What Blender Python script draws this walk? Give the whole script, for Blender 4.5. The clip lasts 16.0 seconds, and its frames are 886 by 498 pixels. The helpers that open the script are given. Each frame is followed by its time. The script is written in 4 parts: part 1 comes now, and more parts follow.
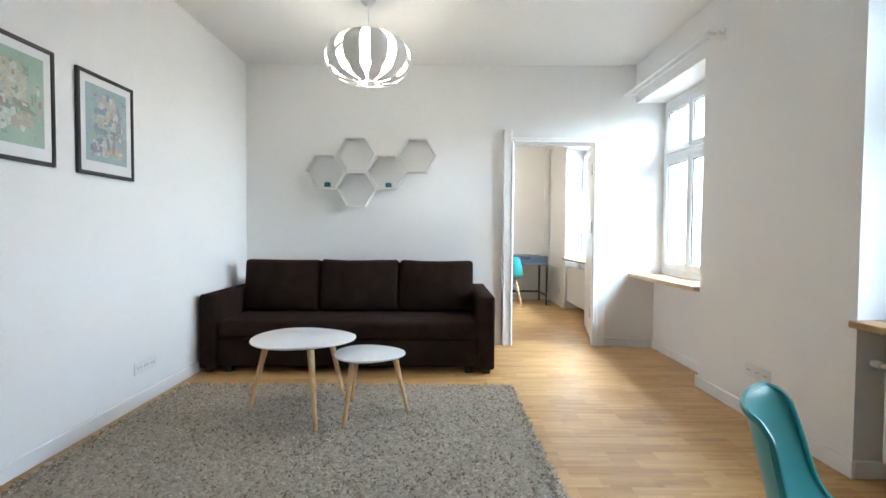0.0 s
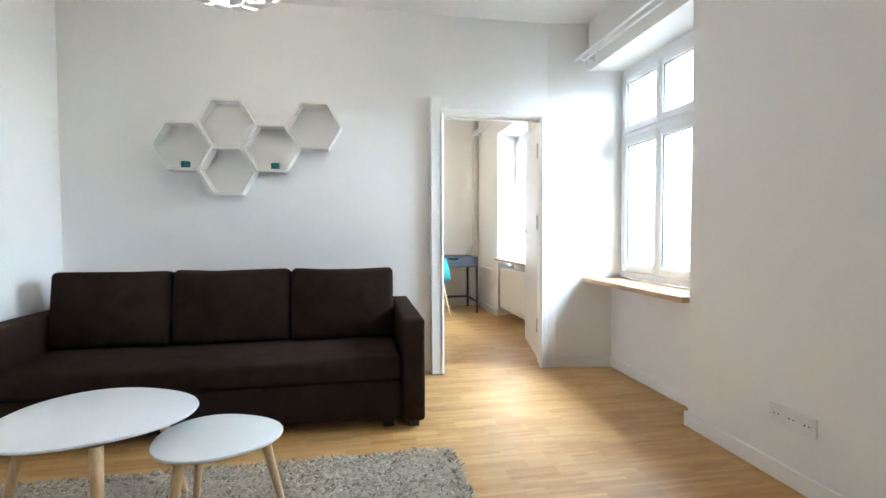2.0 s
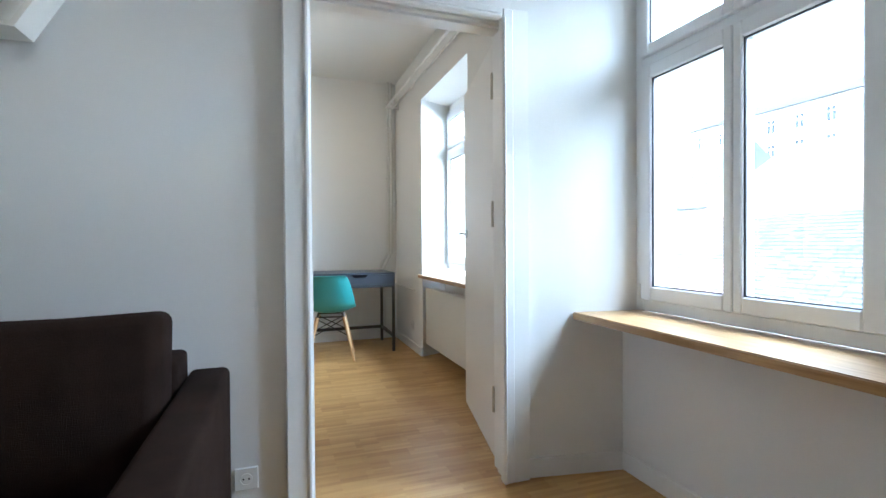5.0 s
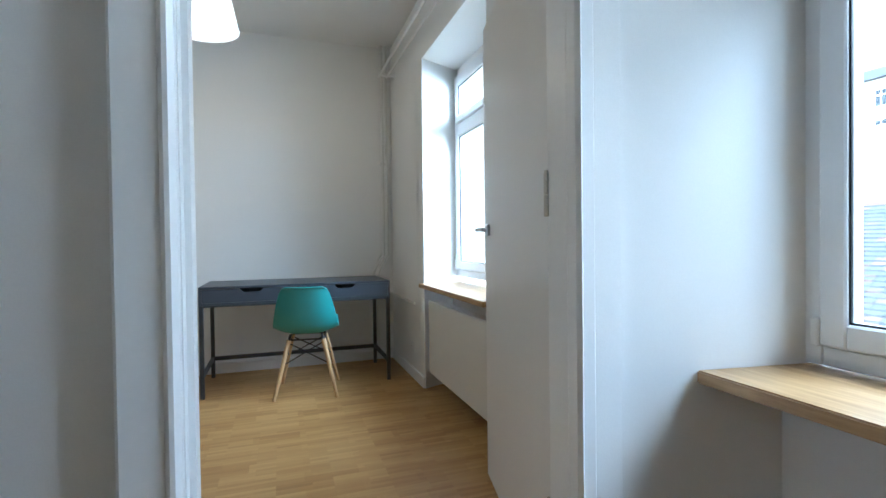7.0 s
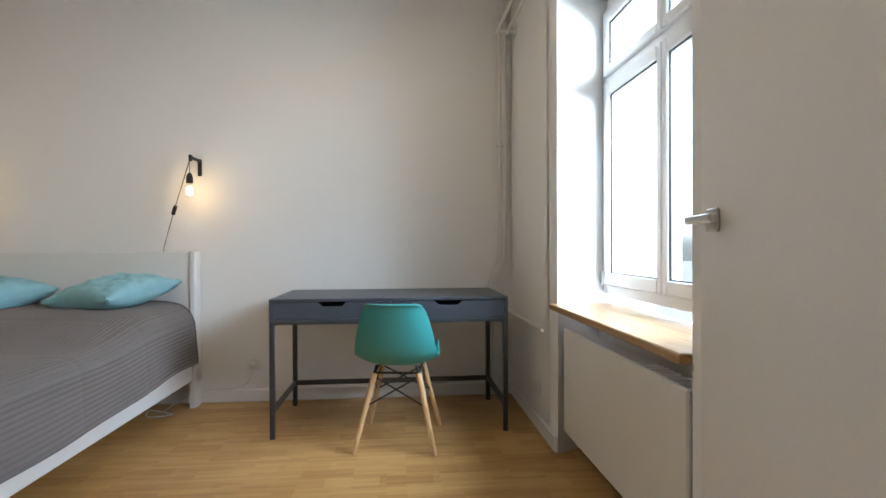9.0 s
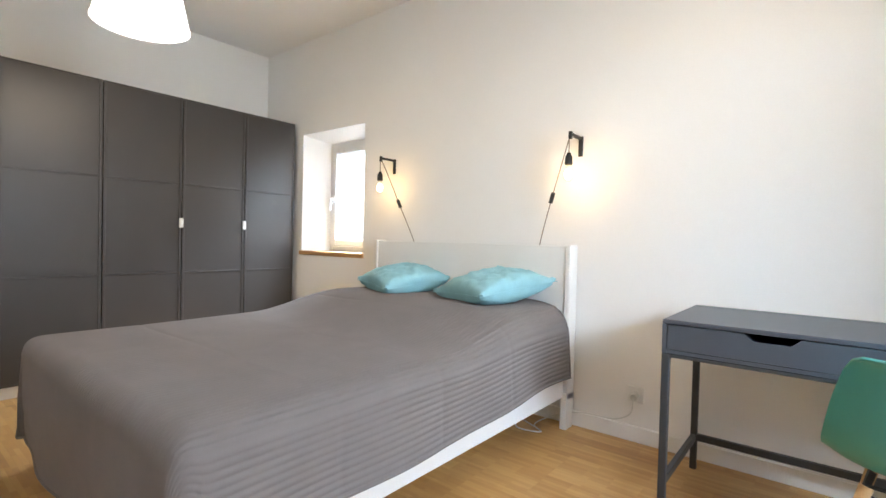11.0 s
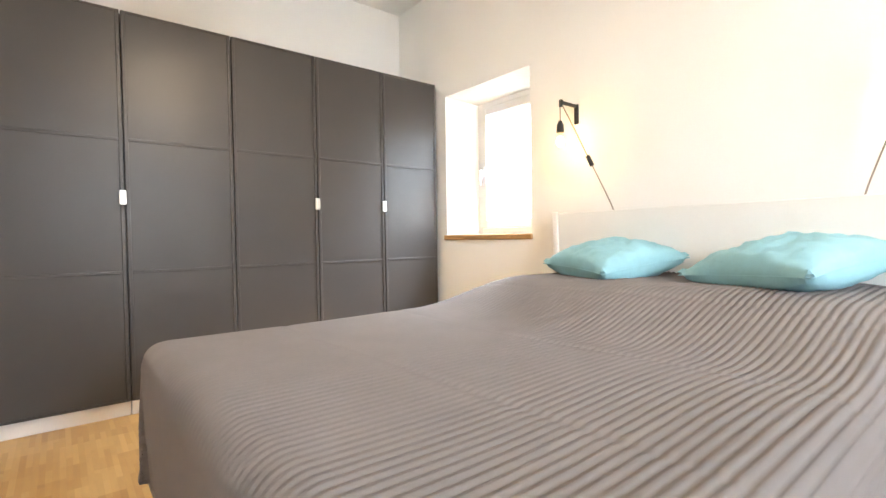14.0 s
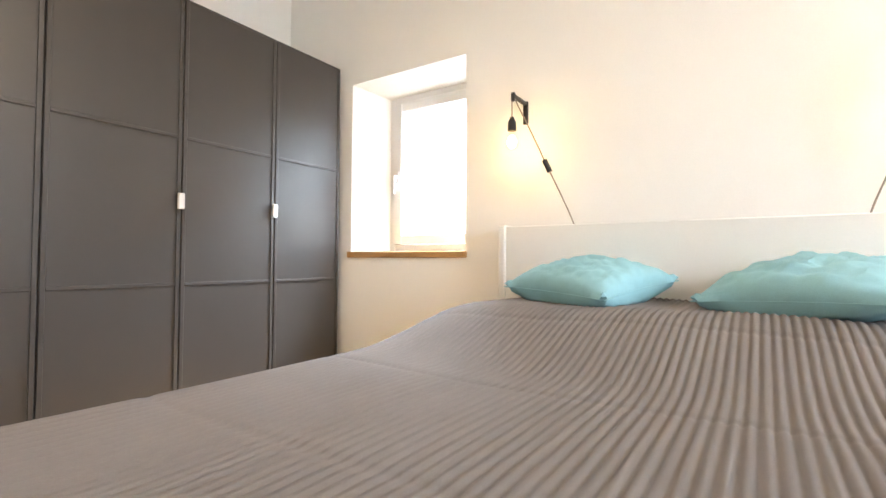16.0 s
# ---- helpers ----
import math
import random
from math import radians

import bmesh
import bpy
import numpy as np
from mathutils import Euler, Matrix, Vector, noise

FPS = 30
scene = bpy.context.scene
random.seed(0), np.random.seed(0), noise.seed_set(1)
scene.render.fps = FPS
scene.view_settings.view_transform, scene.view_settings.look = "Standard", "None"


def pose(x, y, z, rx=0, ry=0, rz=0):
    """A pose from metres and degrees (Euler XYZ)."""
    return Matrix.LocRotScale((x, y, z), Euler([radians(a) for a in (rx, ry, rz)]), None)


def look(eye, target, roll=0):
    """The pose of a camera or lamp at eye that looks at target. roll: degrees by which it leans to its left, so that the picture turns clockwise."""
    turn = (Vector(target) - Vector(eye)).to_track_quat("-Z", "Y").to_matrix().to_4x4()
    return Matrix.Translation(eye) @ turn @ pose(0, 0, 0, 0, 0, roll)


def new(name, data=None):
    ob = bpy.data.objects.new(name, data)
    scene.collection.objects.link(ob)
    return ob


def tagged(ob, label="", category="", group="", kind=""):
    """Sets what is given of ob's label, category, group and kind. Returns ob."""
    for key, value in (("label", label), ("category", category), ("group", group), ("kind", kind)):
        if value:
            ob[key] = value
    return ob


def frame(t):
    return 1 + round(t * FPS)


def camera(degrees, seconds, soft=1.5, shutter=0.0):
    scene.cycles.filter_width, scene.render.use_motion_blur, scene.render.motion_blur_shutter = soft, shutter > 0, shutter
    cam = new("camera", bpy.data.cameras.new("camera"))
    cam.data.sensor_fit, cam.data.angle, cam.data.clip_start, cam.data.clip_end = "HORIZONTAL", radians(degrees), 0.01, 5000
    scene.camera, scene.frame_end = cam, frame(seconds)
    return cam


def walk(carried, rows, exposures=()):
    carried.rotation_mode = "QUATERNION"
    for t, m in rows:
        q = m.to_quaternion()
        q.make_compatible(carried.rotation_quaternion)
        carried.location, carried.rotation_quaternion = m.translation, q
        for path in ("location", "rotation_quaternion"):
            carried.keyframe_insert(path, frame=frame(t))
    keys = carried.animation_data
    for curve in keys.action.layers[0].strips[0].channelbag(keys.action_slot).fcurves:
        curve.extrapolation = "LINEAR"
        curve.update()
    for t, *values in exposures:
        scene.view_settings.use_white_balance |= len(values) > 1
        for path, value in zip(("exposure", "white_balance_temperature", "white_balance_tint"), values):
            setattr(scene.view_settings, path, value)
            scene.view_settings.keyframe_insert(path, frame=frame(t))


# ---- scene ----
cam = camera(86.0, 16.0)
PATH = [
    (0, (0.6, 0.321, 1.103), (0.612, 2.32, 1.036), 0.4),
    (0.5, (0.616, 0.567, 1.097), (0.602, 2.566, 1.013), -0.3),
    (1, (0.636, 0.892, 1.084), (0.672, 2.889, 0.983), -1.4),
    (1.5, (0.646, 1.157, 1.088), (0.831, 3.146, 1.0), -1.1),
    (2, (0.669, 1.388, 1.093), (1.02, 3.355, 1.021), -0.2),
    (2.5, (0.743, 1.68, 1.088), (1.205, 3.625, 1.03), -0.1),
    (3, (0.85, 2.007, 1.084), (1.392, 3.932, 1.045), -0.4),
    (3.2, (0.876, 2.129, 1.097), (1.455, 4.042, 1.051), -0.3),
    (5.3, (1.233, 3.261, 1.033), (1.893, 5.148, 1.01), -0.4),
    (5.5, (1.26, 3.338, 1.048), (1.912, 5.229, 1.024), -0.5),
    (6, (1.355, 3.561, 1.042), (1.986, 5.459, 1.026), -0.9),
    (6.5, (1.421, 3.779, 1.05), (2.054, 5.676, 1.025), -0.9),
    (7, (1.474, 4.051, 1.047), (2.122, 5.943, 1.017), -0.7),
    (7.5, (1.506, 4.268, 1.039), (2.146, 6.163, 1.025), -0.1),
    (8, (1.621, 4.528, 1.048), (2.17, 6.451, 1.038), -0.2),
    (8.2, (1.646, 4.612, 1.049), (2.159, 6.545, 1.038), -0.3),
    (10.3, (1.67, 5.553, 1.027), (0.873, 7.388, 1.008), 0.7),
    (10.5, (1.595, 5.625, 1.027), (0.652, 7.389, 1.009), 0.9),
    (11, (1.416, 5.712, 1.036), (0.158, 7.266, 0.995), 1.4),
    (11.5, (1.261, 5.764, 1.014), (-0.225, 7.102, 0.974), 1.8),
    (12, (1.121, 5.879, 0.985), (-0.536, 6.999, 0.956), 1.3),
    (12.5, (0.947, 5.956, 0.946), (-0.795, 6.939, 0.943), 1.3),
    (13, (0.776, 6.001, 0.95), (-0.967, 6.982, 0.937), 0.8),
    (13.5, (0.647, 5.993, 0.91), (-1.02, 7.098, 0.889), -0.2),
    (14, (0.481, 5.968, 0.887), (-1.075, 7.223, 0.838), -0.9),
    (14.5, (0.319, 6.037, 0.85), (-1.134, 7.411, 0.813), -0.7),
    (15, (0.169, 6.072, 0.842), (-1.173, 7.555, 0.833), -0.2),
    (15.5, (0.019, 6.094, 0.835), (-1.221, 7.662, 0.877), -0.0),
    (16, (-0.199, 6.138, 0.847), (-1.314, 7.797, 0.899), 0.4),
]
# the film camera's own exposure and white balance: seconds, stops, kelvin, tint
EXPOSURES = [(0, 5.6, 5500, 6), (3.0, 5.55, 5500, 6), (5.5, 4.47, 5100, 4), (7.5, 4.12, 5000, 2), (8.2, 4.05, 5500, 6), (10.3, 4.95, 5800, 9), (11.2, 5.15, 5850, 9), (12.5, 5.55, 6100, 11), (15.0, 5.8, 6200, 11), (16.0, 5.6, 6200, 11)]
walk(cam, [(t, look(eye, target, roll)) for t, eye, target, roll in PATH], EXPOSURES)

# ---- world, sun and exposure ----
world = bpy.data.worlds.new("overcast_sky")
scene.world = world
world.use_nodes = True
wn, wl = world.node_tree.nodes, world.node_tree.links
sky = wn.new("ShaderNodeTexSky")
sky.sky_type = 'NISHITA'
sky.sun_disc = False
sky.sun_elevation, sky.sun_rotation = radians(48), radians(250)
sky.air_density, sky.dust_density = 1.0, 4.0
veil = wn.new("ShaderNodeHueSaturation")
veil.inputs["Saturation"].default_value = 0.6
wl.new(sky.outputs[0], veil.inputs["Color"])
wl.new(veil.outputs[0], wn["Background"].inputs[0])
wn["Background"].inputs[1].default_value = 0.08
sun_data = bpy.data.lights.new("sun", 'SUN')
sun_data.energy, sun_data.angle, sun_data.color = 0.5, radians(25), (1.0, 0.96, 0.9)
sun = new("sun", sun_data)
sun.matrix_world = look((-14, 4, 16), (0, 4, 0))

# skylight from above each window opening, standing in for the bright part of the sky over the yard
for lx, ly, lz, tx, ty, tz, w, h, power in ((3.9, 4.38, 2.65, 2.4, 4.38, 1.2, 2.1, 1.1, 12), (3.9, 1.81, 2.65, 2.4, 1.81, 1.2, 1.9, 1.1, 3.4), (3.55, 6.5, 2.2, 1.5, 7.9, 0.9, 1.3, 1.3, 8.5), (-1.85, 9.2, 2.5, -1.85, 8.0, 1.2, 1.0, 0.6, 18)):
    ad = bpy.data.lights.new("skylight", 'AREA')
    ad.shape, ad.size, ad.size_y, ad.energy, ad.color = 'RECTANGLE', w, h, power, (0.86, 0.94, 1.0)
    new("skylight", ad).matrix_world = look((lx, ly, lz), (tx, ty, tz))


# ---- materials ----
def mat(name, rough=0.5, metal=0.0, spec=0.5):
    m = bpy.data.materials.new(name)
    m.use_nodes = True
    b = m.node_tree.nodes["Principled BSDF"]
    b.inputs["Roughness"].default_value = rough
    b.inputs["Metallic"].default_value = metal
    b.inputs["Specular IOR Level"].default_value = spec
    return m, m.node_tree.nodes, m.node_tree.links, b


def grainy(name, col, rough=0.5, metal=0.0, amount=0.08, scale=6.0, fine=180.0, bump=0.05, stretch=(1, 1, 1), spec=0.5, dist=0.002):
    """A surface of one paint or cloth with broad unevenness, fine grain and slight relief."""
    m, n, l, b = mat(name, rough, metal, spec)
    co = n.new("ShaderNodeTexCoord")
    mp = n.new("ShaderNodeMapping")
    mp.inputs["Scale"].default_value = stretch
    l.new(co.outputs["Object"], mp.inputs[0])
    broad, small = n.new("ShaderNodeTexNoise"), n.new("ShaderNodeTexNoise")
    broad.inputs["Scale"].default_value, small.inputs["Scale"].default_value = scale, fine
    broad.inputs["Detail"].default_value, small.inputs["Detail"].default_value = 4, 3
    l.new(mp.outputs[0], broad.inputs["Vector"])
    l.new(mp.outputs[0], small.inputs["Vector"])
    add = n.new("ShaderNodeMath")
    add.operation = 'ADD'
    l.new(broad.outputs[0], add.inputs[0])
    l.new(small.outputs[0], add.inputs[1])
    ramp = n.new("ShaderNodeValToRGB")
    ramp.color_ramp.elements[0].position, ramp.color_ramp.elements[1].position = 0.35, 0.65
    ramp.color_ramp.elements[0].color = (*[c * (1 - amount) for c in col], 1)
    ramp.color_ramp.elements[1].color = (*[min(1, c * (1 + amount)) for c in col], 1)
    half = n.new("ShaderNodeMath")
    half.operation = 'MULTIPLY'
    half.inputs[1].default_value = 0.5
    l.new(add.outputs[0], half.inputs[0])
    l.new(half.outputs[0], ramp.inputs[0])
    l.new(ramp.outputs[0], b.inputs["Base Color"])
    bp = n.new("ShaderNodeBump")
    bp.inputs["Strength"].default_value, bp.inputs["Distance"].default_value = bump, dist
    l.new(small.outputs[0], bp.inputs["Height"])
    l.new(bp.outputs[0], b.inputs["Normal"])
    return m


def wood(name, dark, light, axis=0, rough=0.4, scale=3.0):
    """Planed timber whose grain runs along one axis."""
    m, n, l, b = mat(name, rough)
    co, mp = n.new("ShaderNodeTexCoord"), n.new("ShaderNodeMapping")
    st = [18.0, 18.0, 18.0]
    st[axis] = 1.2
    mp.inputs["Scale"].default_value = st
    l.new(co.outputs["Object"], mp.inputs[0])
    nz, fine = n.new("ShaderNodeTexNoise"), n.new("ShaderNodeTexNoise")
    nz.inputs["Scale"].default_value, nz.inputs["Detail"].default_value = scale, 6
    nz.inputs["Distortion"].default_value = 0.6
    fine.inputs["Scale"].default_value = scale * 9
    l.new(mp.outputs[0], nz.inputs["Vector"])
    l.new(mp.outputs[0], fine.inputs["Vector"])
    mix = n.new("ShaderNodeMath")
    mix.operation = 'MULTIPLY_ADD'
    mix.inputs[1].default_value = 0.25
    l.new(fine.outputs[0], mix.inputs[0])
    l.new(nz.outputs[0], mix.inputs[2])
    ramp = n.new("ShaderNodeValToRGB")
    ramp.color_ramp.elements[0].position, ramp.color_ramp.elements[1].position = 0.4, 0.85
    ramp.color_ramp.elements[0].color, ramp.color_ramp.elements[1].color = (*dark, 1), (*light, 1)
    l.new(mix.outputs[0], ramp.inputs[0])
    l.new(ramp.outputs[0], b.inputs["Base Color"])
    bp = n.new("ShaderNodeBump")
    bp.inputs["Strength"].default_value, bp.inputs["Distance"].default_value = 0.08, 0.001
    l.new(nz.outputs[0], bp.inputs["Height"])
    l.new(bp.outputs[0], b.inputs["Normal"])
    return m


def parquet(name):
    """Industrial parquet: narrow upright oak staves of mixed tone, side by side in staggered rows."""
    m, n, l, b = mat(name, 0.38)
    co, mp = n.new("ShaderNodeTexCoord"), n.new("ShaderNodeMapping")
    l.new(co.outputs["Object"], mp.inputs[0])
    br = n.new("ShaderNodeTexBrick")
    br.offset, br.offset_frequency = 0.37, 2
    br.inputs["Scale"].default_value = 1.0
    br.inputs["Brick Width"].default_value, br.inputs["Row Height"].default_value = 0.24, 0.021
    br.inputs["Mortar Size"].default_value = 0.0003
    br.inputs["Color1"].default_value, br.inputs["Color2"].default_value = (0, 0, 0, 1), (1, 1, 1, 1)
    br.inputs["Mortar"].default_value = (0.2, 0.2, 0.2, 1)
    l.new(mp.outputs[0], br.inputs["Vector"])
    st = n.new("ShaderNodeMapping")
    st.inputs["Scale"].default_value = (5, 30, 5)
    l.new(co.outputs["Object"], st.inputs[0])
    g, broad = n.new("ShaderNodeTexNoise"), n.new("ShaderNodeTexNoise")
    g.inputs["Scale"].default_value, g.inputs["Detail"].default_value = 2.0, 3
    broad.inputs["Scale"].default_value = 1.7
    l.new(st.outputs[0], g.inputs["Vector"])
    l.new(co.outputs["Object"], broad.inputs["Vector"])
    a = n.new("ShaderNodeMath")
    a.operation = 'MULTIPLY_ADD'
    a.inputs[1].default_value = 0.24
    blk = n.new("ShaderNodeTexBrick")
    blk.offset = 0.5
    blk.inputs["Scale"].default_value = 1.0
    blk.inputs["Brick Width"].default_value, blk.inputs["Row Height"].default_value = 0.24, 0.084
    blk.inputs["Mortar Size"].default_value = 0.0
    blk.inputs["Color1"].default_value, blk.inputs["Color2"].default_value = (0, 0, 0, 1), (1, 1, 1, 1)
    l.new(mp.outputs[0], blk.inputs["Vector"])
    a0 = n.new("ShaderNodeMath")
    a0.operation = 'MULTIPLY_ADD'
    a0.inputs[1].default_value = 0.24
    l.new(blk.outputs["Color"], a0.inputs[0])
    calm = n.new("ShaderNodeMapRange")
    calm.inputs["To Min"].default_value, calm.inputs["To Max"].default_value = 0.26, 0.54
    l.new(g.outputs[0], calm.inputs["Value"])
    l.new(calm.outputs[0], a0.inputs[2])
    l.new(br.outputs["Color"], a.inputs[0])
    l.new(a0.outputs[0], a.inputs[2])
    a2 = n.new("ShaderNodeMath")
    a2.operation = 'MULTIPLY_ADD'
    a2.inputs[1].default_value = 0.3
    l.new(broad.outputs[0], a2.inputs[0])
    l.new(a.outputs[0], a2.inputs[2])
    ramp = n.new("ShaderNodeValToRGB")
    e = ramp.color_ramp.elements
    e[0].position, e[0].color = 0.30, (0.23, 0.108, 0.032, 1)
    e[1].position, e[1].color = 1.0, (0.59, 0.362, 0.138, 1)
    mid = e.new(0.66)
    mid.color = (0.445, 0.243, 0.076, 1)
    l.new(a2.outputs[0], ramp.inputs[0])
    l.new(ramp.outputs[0], b.inputs["Base Color"])
    rr = n.new("ShaderNodeMapRange")
    rr.inputs["To Min"].default_value, rr.inputs["To Max"].default_value = 0.3, 0.5
    l.new(g.outputs[0], rr.inputs["Value"])
    l.new(rr.outputs[0], b.inputs["Roughness"])
    bp = n.new("ShaderNodeBump")
    bp.inputs["Strength"].default_value, bp.inputs["Distance"].default_value = 0.12, 0.001
    l.new(a.outputs[0], bp.inputs["Height"])
    l.new(bp.outputs[0], b.inputs["Normal"])
    return m


def glow(name, col, power):
    m = bpy.data.materials.new(name)
    m.use_nodes = True
    n, l = m.node_tree.nodes, m.node_tree.links
    em = n.new("ShaderNodeEmission")
    em.inputs[0].default_value, em.inputs[1].default_value = (*col, 1), power
    l.new(em.outputs[0], n["Material Output"].inputs[0])
    return m


def glazing(name):
    m, n, l, b = mat(name, 0.0)
    tr, gl, mx, fr = n.new("ShaderNodeBsdfTransparent"), n.new("ShaderNodeBsdfGlossy"), n.new("ShaderNodeMixShader"), n.new("ShaderNodeLayerWeight")
    pw = n.new("ShaderNodeMath")
    pw.operation = 'POWER'
    pw.inputs[1].default_value = 3.5
    sc = n.new("ShaderNodeMath")
    sc.operation = 'MULTIPLY_ADD'
    sc.inputs[1].default_value, sc.inputs[2].default_value = 0.6, 0.03
    tr.inputs[0].default_value = (0.96, 0.98, 0.97, 1)
    gl.inputs["Roughness"].default_value = 0.0
    l.new(fr.outputs["Facing"], pw.inputs[0])
    l.new(pw.outputs[0], sc.inputs[0])
    l.new(sc.outputs[0], mx.inputs[0])
    l.new(tr.outputs[0], mx.inputs[1])
    l.new(gl.outputs[0], mx.inputs[2])
    l.new(mx.outputs[0], n["Material Output"].inputs[0])
    return m


WALL = grainy("white_wall_paint", (0.86, 0.855, 0.84), 0.75, amount=0.02, scale=1.3, fine=240, bump=0.12)
CEIL = grainy("white_ceiling_paint", (0.85, 0.845, 0.83), 0.85, amount=0.02, scale=1.0, fine=200, bump=0.1)
TRIM = grainy("white_gloss_paint", (0.87, 0.87, 0.86), 0.36, amount=0.015, scale=3, fine=90, bump=0.03)
DOORW = grainy("white_door_lacquer", (0.82, 0.81, 0.79), 0.35, amount=0.015, scale=2, fine=90, bump=0.03)
PVC = grainy("white_window_plastic", (0.82, 0.83, 0.84), 0.28, amount=0.01, scale=4, fine=60, bump=0.01)
GASKET = grainy("black_rubber", (0.02, 0.02, 0.022), 0.6)
GLASS = glazing("window_glass")
FLOOR = parquet("oak_stave_parquet")
OAK = wood("oak_board", (0.33, 0.19, 0.075), (0.56, 0.37, 0.18), 1, 0.35)
OAKX = wood("oak_board_across", (0.30, 0.16, 0.06), (0.50, 0.31, 0.13), 0, 0.35)
BEECH = wood("pale_beech", (0.48, 0.29, 0.12), (0.68, 0.46, 0.24), 2, 0.45)
SOFA = grainy("dark_brown_woven_cloth", (0.026, 0.0155, 0.0115), 0.95, amount=0.3, scale=9, fine=420, bump=0.5, spec=0.08, dist=0.003)
RUG = grainy("grey_beige_shaggy_wool", (0.40, 0.34, 0.265), 0.95, amount=0.28, scale=38, fine=110, bump=0.45, spec=0.1, dist=0.006)
TABLETOP = grainy("white_satin_lacquer", (0.82, 0.82, 0.81), 0.28, amount=0.012, scale=3, fine=60, bump=0.015)
BLACK = grainy("black_lacquer", (0.012, 0.012, 0.013), 0.35, amount=0.2)
BLACKMETAL = grainy("black_powder_coat", (0.02, 0.02, 0.022), 0.45, metal=0.2)
TEAL = grainy("turquoise_plastic", (0.065, 0.33, 0.325), 0.33, amount=0.03, scale=5, fine=300, bump=0.06)
TEALGLAZE = grainy("teal_glazed_ceramic", (0.03, 0.19, 0.21), 0.2, amount=0.15, scale=40)
SHELF = grainy("white_shelf_lacquer", (0.80, 0.79, 0.76), 0.45, amount=0.015)
DESK = grainy("dark_grey_blue_lacquer", (0.060, 0.069, 0.086), 0.38, amount=0.05, scale=5, fine=200, bump=0.03)
DESKLEG = grainy("dark_grey_steel", (0.05, 0.053, 0.06), 0.4, metal=0.3)
WARD = grainy("grey_brown_door_foil", (0.045, 0.040, 0.037), 0.40, amount=0.06, scale=2.5, fine=350, bump=0.06)
WARDIN = grainy("grey_brown_edge", (0.06, 0.055, 0.05), 0.45)
CHROME = grainy("brushed_steel", (0.55, 0.55, 0.54), 0.28, metal=1.0, amount=0.05)
KNOB = grainy("satin_aluminium", (0.75, 0.75, 0.74), 0.35, metal=0.6, amount=0.03)
BRASS = grainy("pale_steel_hinge", (0.56, 0.52, 0.45), 0.42, metal=0.7)
COVER = grainy("taupe_grey_quilted_cotton", (0.205, 0.184, 0.176), 0.88, amount=0.06, scale=7, fine=600, bump=0.25, spec=0.2)
CUSHION = grainy("aqua_velvet", (0.29, 0.53, 0.60), 0.8, amount=0.12, scale=12, fine=500, bump=0.3, spec=0.25)
BED = grainy("white_bed_lacquer", (0.80, 0.79, 0.77), 0.4, amount=0.015)
RADIATOR = grainy("white_radiator_enamel", (0.78, 0.77, 0.73), 0.35, amount=0.01)
PIPE = grainy("white_pipe_enamel", (0.78, 0.775, 0.75), 0.35, amount=0.02)
SOCKET = grainy("white_socket_plastic", (0.80, 0.80, 0.78), 0.3, amount=0.01)
CORD = grainy("grey_textile_cord", (0.24, 0.21, 0.18), 0.8, amount=0.3, fine=900)
WHITECORD = grainy("white_cable", (0.7, 0.7, 0.68), 0.5)
FACADE = grainy("ochre_render", (0.66, 0.60, 0.46), 0.9, amount=0.1, scale=3, fine=60, bump=0.3)
PALEFACADE = grainy("pale_render", (0.66, 0.63, 0.58), 0.9, amount=0.08, scale=1.2, fine=40, bump=0.3)
ROOFTILE = grainy("red_clay_tile", (0.24, 0.115, 0.085), 0.85, amount=0.35, scale=2.5, fine=30, bump=0.4)
SLATE = grainy("blue_grey_slate", (0.085, 0.10, 0.12), 0.7, amount=0.35, scale=1.5, fine=30, bump=0.4)
DARKGLASS = grainy("far_window_glass", (0.03, 0.04, 0.05), 0.15, amount=0.2)
GROUND = grainy("asphalt", (0.06, 0.06, 0.06), 0.9, amount=0.2)
PAPER = grainy("white_mount_board", (0.80, 0.80, 0.79), 0.7, amount=0.01)
LAMPSTEEL = grainy("white_lamp_steel", (0.78, 0.78, 0.77), 0.4, amount=0.01)
BULB = glow("frosted_bulb_glow", (1.0, 0.93, 0.82), 0.11)
FILAMENT = glow("warm_filament_glow", (1.0, 0.66, 0.24), 0.7)


# ---- shapes ----
def box(bm, x0, x1, y0, y1, z0, z1, bev=0.0, seg=0):
    seg = seg or (3 if bev > 0.012 else 1)
    r = bmesh.ops.create_cube(bm, size=1.0, matrix=Matrix.Translation(((x0 + x1) / 2, (y0 + y1) / 2, (z0 + z1) / 2)) @ Matrix.Diagonal((x1 - x0, y1 - y0, z1 - z0, 1)))
    if bev:
        es = list({e for v in r["verts"] for e in v.link_edges})
        bmesh.ops.bevel(bm, geom=es, offset=bev, segments=seg, affect='EDGES', profile=0.5)
    return bm


def boxes(*dims, bev=0.0):
    bm = bmesh.new()
    for d in dims:
        box(bm, *d, bev=bev)
    return bm


def rod(bm, a, b, r0, r1=None, seg=12):
    """A round bar from a to b, r0 thick at a and r1 at b."""
    a, b = Vector(a), Vector(b)
    d = b - a
    m = Matrix.Translation((a + b) / 2) @ d.to_track_quat('Z', 'Y').to_matrix().to_4x4()
    bmesh.ops.create_cone(bm, cap_ends=True, segments=seg, radius1=r0, radius2=r0 if r1 is None else r1, depth=d.length, matrix=m)
    return bm


def rods(*bars, seg=12):
    bm = bmesh.new()
    for a, b, r in bars:
        rod(bm, a, b, r, seg=seg)
    return bm


